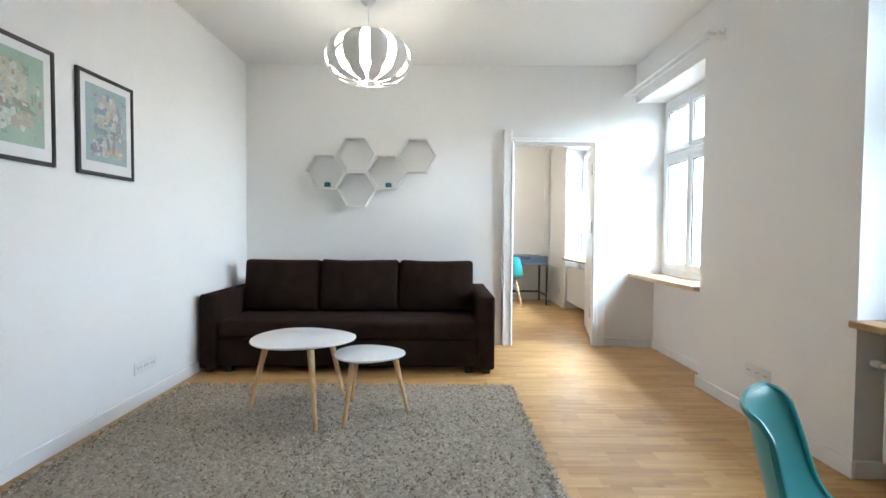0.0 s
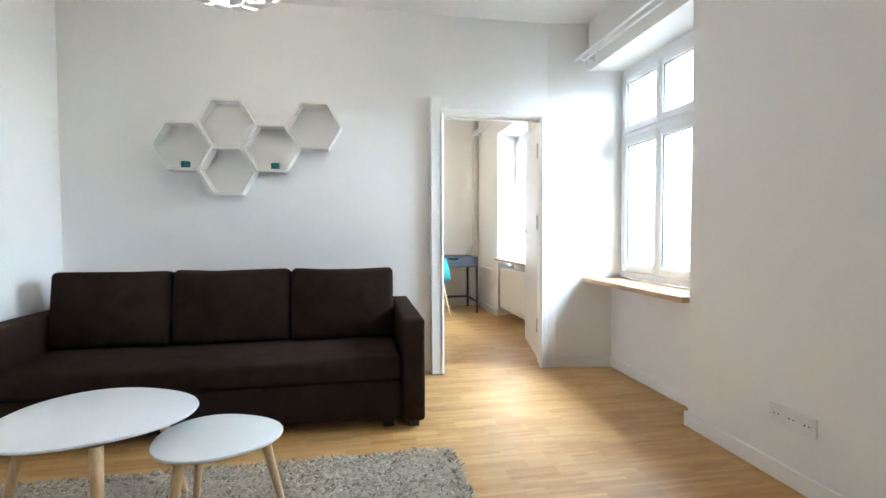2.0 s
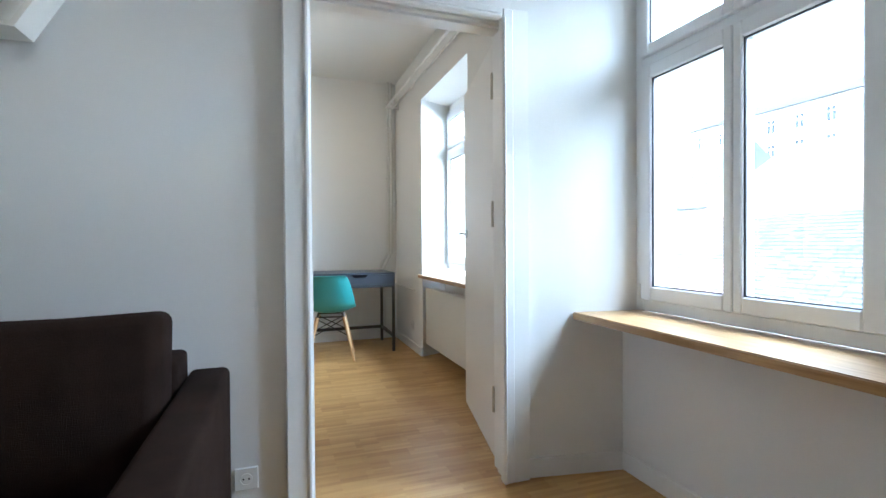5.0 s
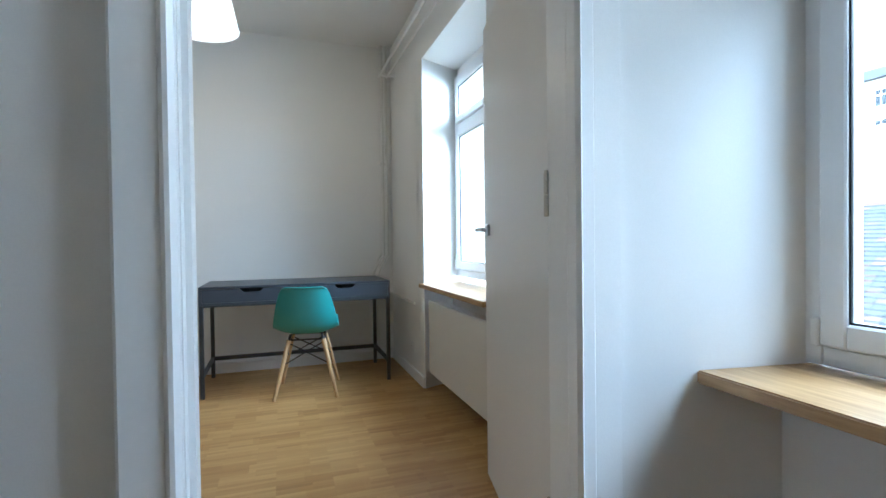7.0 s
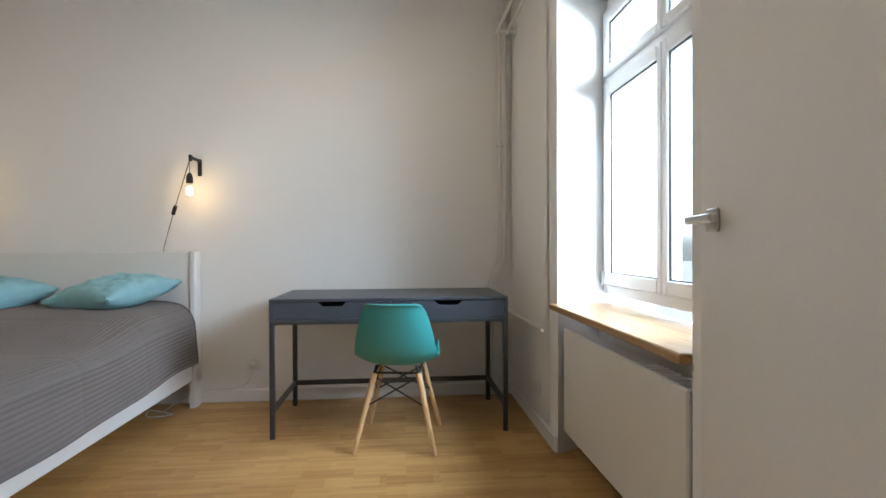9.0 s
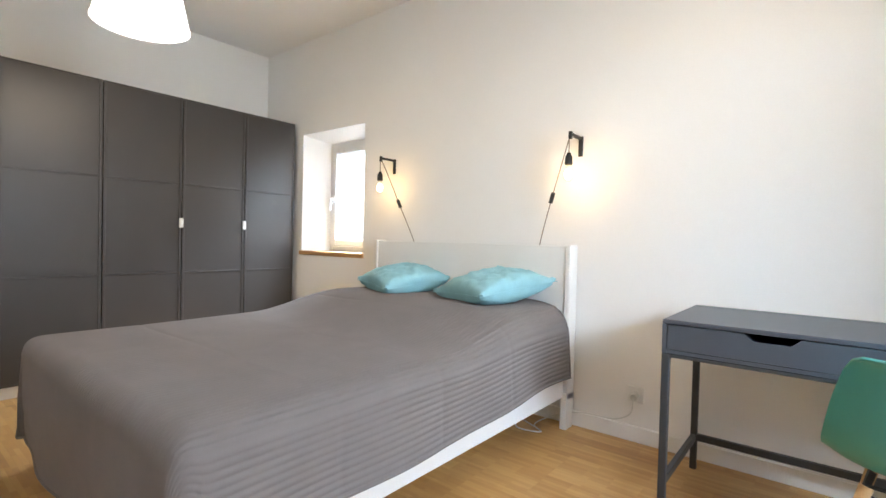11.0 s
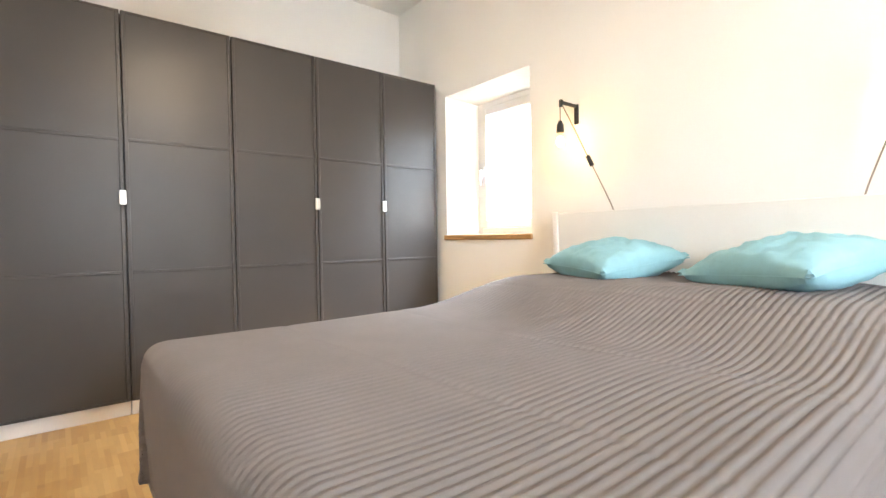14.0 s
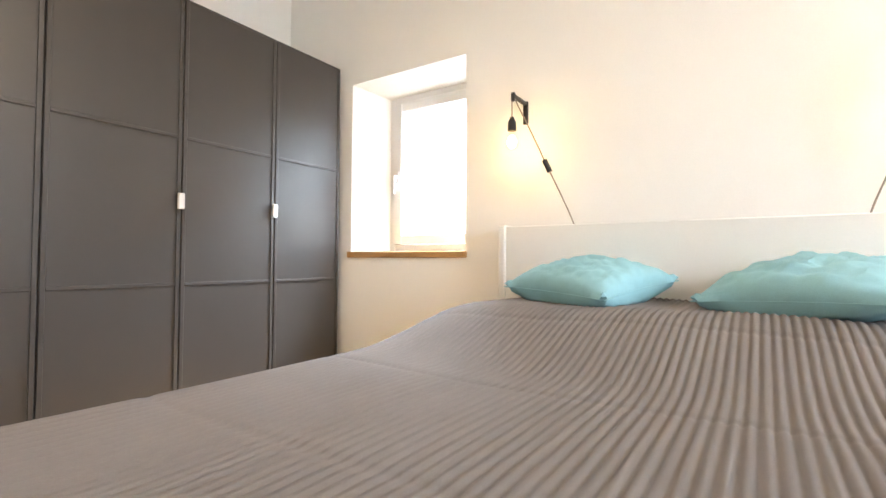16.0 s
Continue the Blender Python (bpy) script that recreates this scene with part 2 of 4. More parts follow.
def prism(bm, pts, z0, z1):
    """An upright block over the outline pts."""
    lo = [bm.verts.new((x, y, z0)) for x, y in pts]
    hi = [bm.verts.new((x, y, z1)) for x, y in pts]
    bm.faces.new(list(reversed(lo)))
    bm.faces.new(hi)
    for i in range(len(pts)):
        j = (i + 1) % len(pts)
        bm.faces.new((lo[i], lo[j], hi[j], hi[i]))
    bmesh.ops.recalc_face_normals(bm, faces=bm.faces[:])
    return bm


def lathe(bm, prof, seg=32, closed=False):
    """A turned shape round z from rows of (radius, height)."""
    rings = [[bm.verts.new((r * math.cos(2 * math.pi * i / seg), r * math.sin(2 * math.pi * i / seg), z)) for i in range(seg)] for r, z in prof]
    for a, b in zip(rings, rings[1:]):
        for i in range(seg):
            j = (i + 1) % seg
            bm.faces.new((a[i], a[j], b[j], b[i]))
    if closed:
        bm.faces.new(list(reversed(rings[0])))
        bm.faces.new(rings[-1])
    bmesh.ops.recalc_face_normals(bm, faces=bm.faces[:])
    return bm


def tube(bm, pts, r, seg=8, steps=6):
    """A bent pipe or cord through pts, with rounded bends."""
    pts = [Vector(p) for p in pts]
    path = []
    for i in range(len(pts) - 1):
        p0, p1, p2, p3 = pts[max(i - 1, 0)], pts[i], pts[i + 1], pts[min(i + 2, len(pts) - 1)]
        for k in range(steps):
            t = k / steps
            path.append(0.5 * (2 * p1 + (p2 - p0) * t + (2 * p0 - 5 * p1 + 4 * p2 - p3) * t * t + (3 * p1 - p0 - 3 * p2 + p3) * t ** 3))
    path.append(pts[-1])
    rings, side = [], Vector((0.31, 0.87, 0.37))
    for i, p in enumerate(path):
        d = (path[min(i + 1, len(path) - 1)] - path[max(i - 1, 0)]).normalized()
        u = d.cross(side)
        u.normalize()
        w = d.cross(u)
        rings.append([bm.verts.new(p + r * (math.cos(2 * math.pi * k / seg) * u + math.sin(2 * math.pi * k / seg) * w)) for k in range(seg)])
    for a, b in zip(rings, rings[1:]):
        for i in range(seg):
            j = (i + 1) % seg
            bm.faces.new((a[i], a[j], b[j], b[i]))
    bm.faces.new(list(reversed(rings[0])))
    bm.faces.new(rings[-1])
    bmesh.ops.recalc_face_normals(bm, faces=bm.faces[:])
    return bm


def sheet(bm, fn, nu, nv):
    """A grid surface from fn(u, v), u and v from 0 to 1."""
    vs = [[bm.verts.new(fn(i / nu, j / nv)) for j in range(nv + 1)] for i in range(nu + 1)]
    for i in range(nu):
        for j in range(nv):
            bm.faces.new((vs[i][j], vs[i + 1][j], vs[i + 1][j + 1], vs[i][j + 1]))
    return bm


def mesh_of(name, bm, material, smooth=False):
    me = bpy.data.meshes.new(name)
    bm.to_mesh(me)
    bm.free()
    me.materials.append(material)
    if smooth:
        for p in me.polygons:
            p.use_smooth = True
    return me


def soften(me, angle=35):
    """Smooth shading with hard edges kept above the angle."""
    for p in me.polygons:
        p.use_smooth = True
    b = bmesh.new()
    b.from_mesh(me)
    for e in b.edges:
        e.smooth = len(e.link_faces) == 2 and e.calc_face_angle(0) < radians(angle)
    b.to_mesh(me)
    b.free()


def part(name, bm, material, parent, label="", smooth=True):
    me = mesh_of(name, bm, material)
    if smooth:
        soften(me)
    ob = new(name, me)
    ob.parent = parent
    return tagged(ob, label) if label else ob


def thing(name, label, category, at=(0, 0, 0), turn=0.0, group=""):
    ob = new(name)
    ob.empty_display_size = 0.1
    ob.matrix_world = pose(*at, 0, 0, turn)
    return tagged(ob, label, category, group)


def single(name, bm, material, label, category, at=(0, 0, 0), turn=0.0, group="", smooth=True):
    """A thing that is one mesh."""
    me = mesh_of(name, bm, material)
    if smooth:
        soften(me)
    ob = new(name, me)
    ob.matrix_world = pose(*at, 0, 0, turn)
    return tagged(ob, label, category, group)


def setting(name, bm, material, label="", category="", smooth=False):
    me = mesh_of(name, bm, material)
    if smooth:
        soften(me)
    return tagged(new(name, me), label, category, kind="structure")


# ---- the rooms ----
LX, PX, NX, WX, IX, OX = -1.30, 2.483, 2.68, 2.75, 2.86, 3.02   # living room: side wall, piers, niche back, window, facade
YS, YB, YP = -1.6, 5.0, 5.13                                      # south wall, partition wall
CL, CB = 2.735, 2.79                                              # ceilings
BR, BF = 2.44, 8.285                                              # bedroom: window wall, far wall
BW = -2.95                                                        # bedroom wall behind the wardrobe
DX0, DX1, DH = 1.308, 2.135, 1.985                                 # doorway

floor_bm = boxes((LX - 0.15, IX, YS - 0.15, YP, -0.12, 0.0), (BW - 0.15, IX, YP, BF + 0.35, -0.12, 0.0))
setting("floor", floor_bm, FLOOR, "warm oak industrial parquet of narrow staves", "floor")
setting("ceiling", boxes((LX - 0.15, IX, YS - 0.15, YP - 0.06, CL, CL + 0.16)), CEIL, "smooth white painted living room ceiling", "ceiling")
setting("ceiling_bedroom", boxes((BW - 0.15, IX, YP - 0.06, BF + 0.4, CB, CB + 0.12)), CEIL, "smooth white painted bedroom ceiling", "ceiling")
setting("wall_west", boxes((LX - 0.15, LX, YS, YB, 0, CL)), WALL, "white painted plaster wall with pictures", "wall")
setting("wall_south", boxes((LX - 0.15, IX, YS - 0.15, YS, 0, CL)), WALL, "white painted plaster wall", "wall")
part_bm = boxes((BW - 0.15, DX0 - 0.02, YB, YP, 0, CB), (DX1 + 0.02, 2.16, YB, YP, 0, CB), (DX0 - 0.02, DX1 + 0.02, YB, YP, DH + 0.02, CB))
box(part_bm, 2.1505, 2.222, YB - 0.040, YB + 0.001, 0, 2.034)
prism(part_bm, [(2.16, YB), (2.77, 4.90), (IX, 4.90), (IX, YP), (2.16, YP)], 0, CB)
setting("wall_partition", part_bm, WALL,
        "white painted partition wall with a doorway", "wall")
NZ, SB = 2.365, 0.69
setting("wall_east", boxes(
    (PX, IX, YS, 1.18, 0, CL), (PX, IX, 2.44, 3.74, 0, CL),
    (NX, IX, 3.74, YB, 0, SB), (PX, IX, 3.74, YB, NZ, CL), (WX + 0.01, IX, 3.74, 3.893, SB, NZ), (WX + 0.01, IX, 4.91, YB, SB, NZ), (WX + 0.01, IX, 3.893, 4.91, 2.335, NZ),
    (NX, IX, 1.18, 2.44, 0, SB), (PX, IX, 1.18, 2.44, NZ, CL), (WX + 0.01, IX, 1.18, 1.25, SB, NZ), (WX + 0.01, IX, 2.37, 2.44, SB, NZ), (WX + 0.01, IX, 1.25, 2.37, 2.335, NZ)),
    WALL, "white painted outer wall with deep window niches", "wall")
# bedroom window niche with splayed cheeks
N0, N1, W0, W1, NZB = 6.18, 7.29, 6.12, 7.41, 2.345
bm = boxes((BR, IX, YP, N0, 0, CB), (BR, IX, N1 + 0.14, BF, 0, CB), (BR, IX, N0, N1 + 0.14, NZB, CB), (2.70, IX, N0, N1 + 0.14, 0, 0.70), (2.76, IX, N0, W0 + 0.1, 0.70, NZB), (2.76, IX, N0, N1 + 0.14, 2.285, NZB))
prism(bm, [(BR, N1), (2.74, N1 + 0.135), (IX, N1 + 0.135), (IX, N1 + 0.16), (BR, N1 + 0.16)], 0, NZB)
setting("wall_east_bedroom", bm, WALL, "white painted outer wall with a splayed window niche", "wall")
# far bedroom wall with the small splayed window
SX0, SX1, SZ0, SZ1 = -2.335, -1.50, 0.875, 1.955
bm = boxes((BW - 0.15, SX0, BF, BF + 0.3, 0, CB), (SX1, IX, BF, BF + 0.3, 0, CB), (SX0, SX1, BF, BF + 0.3, 0, SZ0), (SX0, SX1, BF, BF + 0.3, SZ1, CB))
prism(bm, [(SX0, BF + 0.002), (SX0 + 0.15, BF + 0.21), (SX0 + 0.15, BF + 0.3), (SX0, BF + 0.3)], SZ0, SZ1)
hv = [bm.verts.new(p) for p in ((SX0, BF + 0.002, SZ1), (SX0, BF + 0.21, SZ1 - 0.07), (SX0, BF + 0.21, SZ1), (SX1, BF + 0.002, SZ1), (SX1, BF + 0.21, SZ1 - 0.07), (SX1, BF + 0.21, SZ1))]
for f in ((0, 3, 4, 1), (1, 4, 5, 2), (0, 1, 2), (3, 5, 4)):
    bm.faces.new([hv[i] for i in f])
setting("wall_north", bm, WALL, "white painted bedroom wall behind the bed", "wall")
setting("wall_behind_wardrobe", boxes((BW - 0.15, BW, YP, BF, 0, CB)), WALL, "white painted wall behind the wardrobe", "wall")
setting("wall_stub", boxes((BW, -1.87, YP, 5.69, 0, CB)), WALL, "white painted projecting wall beside the wardrobe", "wall")
# facade outside
setting("facade", boxes((IX, OX, YS, 1.22, -6, 4), (IX, OX, 2.40, 3.86, -6, 4), (IX, OX, 4.94, 6.15, -6, 4), (IX, OX, 7.40, BF + 0.3, -6, 4),
                        (IX, OX, 1.22, 2.40, -6, 0.68), (IX, OX, 1.22, 2.40, 2.30, 4), (IX, OX, 3.86, 4.94, -6, 0.68), (IX, OX, 3.86, 4.94, 2.30, 4),
                        (IX, OX, 6.15, 7.40, -6, 0.68), (IX, OX, 6.15, 7.40, 2.25, 4)), FACADE, "ochre rendered outer face of the house", "facade")


def skirting(name, runs):
    bm = bmesh.new()
    for x0, x1, y0, y1 in runs:
        box(bm, x0, x1, y0, y1, 0, 0.082, bev=0.004)
    setting(name, bm, TRIM, "white painted wooden skirting board", "baseboard", smooth=True)


T = 0.016
skirting("baseboard", [(LX, LX + T, YS, YB), (LX + T, 1.19, YB - T, YB), (NX - T, NX, 3.74, 4.905), (PX - T, PX, 2.44 - T, 3.74 + T), (PX, NX - T, 3.74, 3.74 + T),
                       (PX, NX, 2.44 - T, 2.44), (NX - T, NX, 1.18, 2.44 - T)])
skew = bmesh.new()
prism(skew, [(2.2225, 4.9745), (NX - T, 4.915 - T), (NX, 4.912), (2.2225, 4.992)], 0, 0.082)
setting("baseboard_window_end", skew, TRIM, "white painted wooden skirting board", "baseboard")
skirting("baseboard_bedroom", [(-0.6, BR, BF - T, BF), (BR - T, BR, N1 + 0.01, BF - T), (-1.87, -1.87 + T, YP, 5.69 + T), (-2.36, -1.87, 5.69, 5.69 + T), (-1.85, DX0 - 0.12, YP, YP + T)])


# ---- doorway ----
door_frame = tagged(thing("door_frame", "white painted door frame with stepped casing", "door frame"), kind="structure")
part("casing", boxes((1.213, 1.291, YB - 0.05, YB, 0, 2.115), bev=0.006), TRIM, door_frame)
part("casing", boxes((2.10, 2.15, YB - 0.046, YB, 0, 2.032), bev=0.006), TRIM, door_frame)
part("head_casing", boxes((1.291, 2.10, YB - 0.046, YB, DH + 0.018, 2.032), bev=0.005), TRIM, door_frame)
for x0, x1 in ((1.285, 1.311), (2.094, 2.112)):
    part("bead", boxes((x0, x1, YB - 0.058, YB - 0.02, 0, DH + 0.012), bev=0.009), TRIM, door_frame)
part("head_bead", boxes((1.311, 2.094, YB - 0.056, YB - 0.02, DH - 0.004, DH + 0.02), bev=0.008), TRIM, door_frame)
part("jamb_lining", boxes((DX0 - 0.02, DX0, YB, YP + 0.004, 0, DH), (DX1, DX1 + 0.02, YB, YP + 0.004, 0, DH), (DX0 - 0.02, DX1 + 0.02, YB, YP + 0.004, DH, DH + 0.02)), TRIM, door_frame)
part("door_stop", boxes((DX0, DX0 + 0.012, YB + 0.03, YB + 0.075, 0, DH - 0.012), (DX1 - 0.012, DX1, YB + 0.03, YB + 0.075, 0, DH - 0.012), (DX0, DX1, YB + 0.03, YB + 0.075, DH - 0.012, DH)), TRIM, door_frame)

leaf = tagged(thing("door_1", "plain white lacquered door standing open into the bedroom", "door", (2.15, YP + 0.008, 0), 0), kind="structure")
DOOR_TURN = math.degrees(math.atan2(6.005 - YP, 2.342 - 2.15))
leaf.matrix_world = pose(2.15, YP + 0.008, 0, 0, 0, DOOR_TURN)
part("leaf", boxes((0.0, 0.87, -0.04, 0.0, 0.008, DH - 0.004), bev=0.003), DOORW, leaf)
hb = bmesh.new()
box(hb, 0.770, 0.820, 0.0, 0.010, 1.07, 1.12, bev=0.003)
rod(hb, (0.795, 0.012, 1.095), (0.795, 0.05, 1.095), 0.009)
box(hb, 0.68, 0.807, 0.042, 0.058, 1.086, 1.104, bev=0.004)
part("door_handle", hb, CHROME, leaf, "brushed steel lever handle")
for hz in (0.25, 1.11, 1.70):
    part("hinge", rods(((-0.004, 0.016, hz), (-0.004, 0.016, hz + 0.055), 0.0075), ((-0.004, 0.016, hz + 0.057), (-0.004, 0.016, hz + 0.112), 0.0075), ((-0.004, 0.016, hz + 0.112), (-0.004, 0.016, hz + 0.120), 0.0055)), BRASS, leaf, "pale steel hinge")


# ---- windows ----
def casement(name, y0, y1, z0, z1, transom, mull, inner, label):
    """A white plastic window in a wall that faces -x: outer frame, two lower sashes, two upper lights."""
    w = tagged(thing(name, label, "window"), kind="structure")
    F, S = 0.045, 0.062
    x0, x1 = inner, inner + 0.07
    fb = bmesh.new()
    box(fb, x0, x1, y0, y0 + F, z0, z1, bev=0.004)
    box(fb, x0, x1, y1 - F, y1, z0, z1, bev=0.004)
    box(fb, x0, x1, y0 + F, y1 - F, z0, z0 + 0.05, bev=0.004)
    box(fb, x0, x1, y0 + F, y1 - F, z1 - F, z1, bev=0.004)
    box(fb, x0, x1, y0 + F, y1 - F, transom - 0.02, transom + 0.02, bev=0.004)
    part("window_frame", fb, PVC, w)
    for a, b in ((y0 + F, mull), (mull, y1 - F)):
        for c, d in ((z0 + 0.05, transom - 0.02), (transom + 0.02, z1 - F)):
            sb = bmesh.new()
            s = S if d - c > 0.6 else 0.05
            m0 = 0.038 if a == mull else s
            m1 = 0.038 if b == mull else s
            xs0, xs1 = x0 - 0.018, x1 - 0.02
            g = 0.002
            box(sb, xs0, xs1, a + g, a + m0, c + g, d - g, bev=0.005)
            box(sb, xs0, xs1, b - m1, b - g, c + g, d - g, bev=0.005)
            box(sb, xs0, xs1, a + m0, b - m1, c + g, c + s, bev=0.005)
            box(sb, xs0, xs1, a + m0, b - m1, d - s, d - g, bev=0.005)
            sash = part("sash", sb, PVC, w)
            gy0, gy1, gz0, gz1 = a + m0, b - m1, c + s, d - s
            part("gasket", boxes((xs0 + 0.012, xs0 + 0.02, gy0, gy0 + 0.005, gz0, gz1), (xs0 + 0.012, xs0 + 0.02, gy1 - 0.005, gy1, gz0, gz1),
                                 (xs0 + 0.012, xs0 + 0.02, gy0 + 0.005, gy1 - 0.005, gz0, gz0 + 0.005), (xs0 + 0.012, xs0 + 0.02, gy0 + 0.005, gy1 - 0.005, gz1 - 0.005, gz1)), GASKET, sash)
            pane = part("pane", boxes((xs0 + 0.022, xs0 + 0.04, gy0, gy1, gz0, gz1)), GLASS, sash, smooth=False)
            pane.visible_shadow = False
    part("hinge_cap", boxes((x0 - 0.024, x0 - 0.002, y1 - F - 0.004, y1 - F + 0.014, z0 + 0.05, z0 + 0.12), bev=0.003), PVC, w)
    return w


casement("window_1", 3.895, 4.908, 0.727, 2.333, 1.835, 4.405, WX, "white plastic double casement window with upper lights")
casement("window_2", 1.252, 2.368, 0.727, 2.333, 1.815, 1.81, WX, "white plastic double casement window with upper lights")
casement("window_3", 6.222, 7.424, 0.79, 2.283, 1.90, 6.82, 2.735, "white plastic bedroom window above a radiator")


def board(name, bm, material, label):
    return setting(name, bm, material, label, "window sill", smooth=True)


sill_bm = bmesh.new()
prism(sill_bm, [(2.437, 3.743), (WX + 0.02, 3.743), (WX + 0.02, 4.902), (2.437, 4.952)], 0.692, 0.724)
bmesh.ops.bevel(sill_bm, geom=sill_bm.edges[:], offset=0.004, segments=2, affect='EDGES')
board("window_sill", sill_bm, OAK, "solid oak window board, oiled")
board("window_sill_dining", boxes((2.437, WX + 0.02, 1.183, 2.437, 0.692, 0.724), bev=0.004), OAK, "solid oak window board, oiled")
board("window_sill_bedroom", boxes((2.405, 2.74, N0 + 0.003, N1 + 0.03, 0.722, 0.752), bev=0.004), OAK, "solid oak window board, oiled")
board("window_sill_small", boxes((SX0 - 0.02, SX1 + 0.01, BF - 0.02, BF + 0.22, SZ0 - 0.008, SZ0 + 0.028), bev=0.004), OAKX, "oak window board under the small window")

w4 = tagged(thing("window_4", "small white plastic tilt window with a white handle", "window"), kind="structure")
ya = BF + 0.2
fb = bmesh.new()
x0, x1, z0, z1 = SX0 + 0.145, SX1 + 0.05, SZ0 + 0.03, SZ1 - 0.06
for d in ((x0, x0 + 0.045, z0, z1), (x1 - 0.045, x1, z0, z1), (x0 + 0.045, x1 - 0.045, z0, z0 + 0.045), (x0 + 0.045, x1 - 0.045, z1 - 0.045, z1)):
    box(fb, d[0], d[1], ya, ya + 0.07, d[2], d[3], bev=0.004)
part("window_frame", fb, PVC, w4)
sb = bmesh.new()
a, b, c, d = x0 + 0.047, x1 - 0.047, z0 + 0.047, z1 - 0.047
for e in ((a, a + 0.06, c, d), (b - 0.06, b, c, d), (a + 0.06, b - 0.06, c, c + 0.06), (a + 0.06, b - 0.06, d - 0.06, d)):
    box(sb, e[0], e[1], ya - 0.02, ya + 0.05, e[2], e[3], bev=0.005)
sash = part("sash", sb, PVC, w4)
pane = part("pane", boxes((a + 0.06, b - 0.06, ya + 0.005, ya + 0.025, c + 0.06, d - 0.06)), GLASS, sash, smooth=False)
pane.visible_shadow = False
hb = bmesh.new()
box(hb, a + 0.018, a + 0.044, ya - 0.03, ya - 0.02, 1.34, 1.41, bev=0.003)
box(hb, a + 0.022, a + 0.04, ya - 0.06, ya - 0.03, 1.365, 1.385, bev=0.003)
box(hb, a + 0.022, a + 0.04, ya - 0.065, ya - 0.05, 1.27, 1.385, bev=0.004)
part("handle", hb, PVC, w4, "white window handle")


# ---- living room things ----
def sofa():
    s = thing("sofa", "dark brown fabric three-seat sofa bed against the wall", "sofa", (-0.117, 3.985, 0))
    W, D = 1.147, 0.965
    part("base", boxes((-W + 0.12, W - 0.12, 0.035, D, 0.05, 0.27), bev=0.012), SOFA, s)
    for sx in (-1, 1):
        a, b = sorted((sx * W, sx * (W - 0.125)))
        bm = boxes((a, b, 0.0, D, 0.035, 0.615), bev=0.022)
        part("armrest", bm, SOFA, s)
    bm = boxes((-W + 0.127, W - 0.127, 0.012, D - 0.23, 0.272, 0.405), bev=0.035)
    part("seat_cushion", bm, SOFA, s)
    part("back", boxes((-W + 0.127, W - 0.127, D - 0.22, D - 0.02, 0.272, 0.69), bev=0.02), SOFA, s)
    xs = (-W + 0.118, -0.355, 0.352, W - 0.13)
    for i in range(3):
        x0, x1 = xs[i] + 0.003, xs[i + 1] - 0.003
        cx, hw = (x0 + x1) / 2, (x1 - x0) / 2
        bm = bmesh.new()
        box(bm, -hw, hw, -0.09, 0.09, 0.0, 0.455, bev=0.035, seg=4)
        bmesh.ops.subdivide_edges(bm, edges=bm.edges[:], cuts=2, use_grid_fill=True)
        for v in bm.verts:
            u, w = v.co.x / hw, v.co.z / 0.455 * 2 - 1
            puff = (1 - u ** 4) * (1 - w ** 4)
            v.co.y += (0.035 if v.co.y > 0 else -0.045) * puff
            v.co.z += 0.010 * noise.noise((v.co.x * 5 + i * 7, v.co.y * 4, v.co.z * 3)) + (0.008 * abs(u) ** 3 if w > 0 else 0)
            v.co.y += 0.008 * noise.noise((v.co.x * 7 + i * 3, 2, v.co.z * 6))
        bmesh.ops.rotate(bm, verts=bm.verts[:], cent=(0, 0, 0), matrix=Matrix.Rotation(radians(-9), 3, 'X'))
        bmesh.ops.translate(bm, verts=bm.verts[:], vec=(cx, 0.61, 0.394))
        part("back_cushion", bm, SOFA, s)
    for x, y in ((-W + 0.06, 0.06), (W - 0.06, 0.06), (-W + 0.2, D - 0.06), (W - 0.2, D - 0.06), (W - 0.2, 0.08), (-W + 0.2, 0.08)):
        part("foot", boxes((x - 0.03, x + 0.03, y - 0.03, y + 0.03, 0.0, 0.05), bev=0.004), BLACK, s, "black plastic foot")
    return s


sofa()


def pebble_table(label, at, turn, size, height, legs, legr):
    t = thing("coffee_table", label, "coffee table", at, turn, "white nesting coffee tables")
    n = 64
    bm = bmesh.new()
    rows = [(0.90, height - 0.020), (0.985, height - 0.012), (1.0, height - 0.006), (0.995, height - 0.001), (0.985, height)]
    rings = []
    for k, z in rows:
        ring = []
        for i in range(n):
            a = 2 * math.pi * i / n
            r = size * k * (1 + 0.045 * math.cos(3 * a) + 0.035 * math.cos(2 * a + 0.6))
            ring.append(bm.verts.new((r * math.cos(a), r * math.sin(a) * 0.97, z)))
        rings.append(ring)
    for p, q in zip(rings, rings[1:]):
        for i in range(n):
            bm.faces.new((p[i], p[(i + 1) % n], q[(i + 1) % n], q[i]))
    bm.faces.new(list(reversed(rings[0])))
    bm.faces.new(rings[-1])
    part("tabletop", bm, TABLETOP, t)
    for (bx, by) in legs:
        bm = bmesh.new()
        rod(bm, (bx * 0.66, by * 0.66, height - 0.022), (bx, by, 0.0), legr, legr * 0.62, 14)
        part("leg", bm, BEECH, t, "turned pale beech leg")
    return t


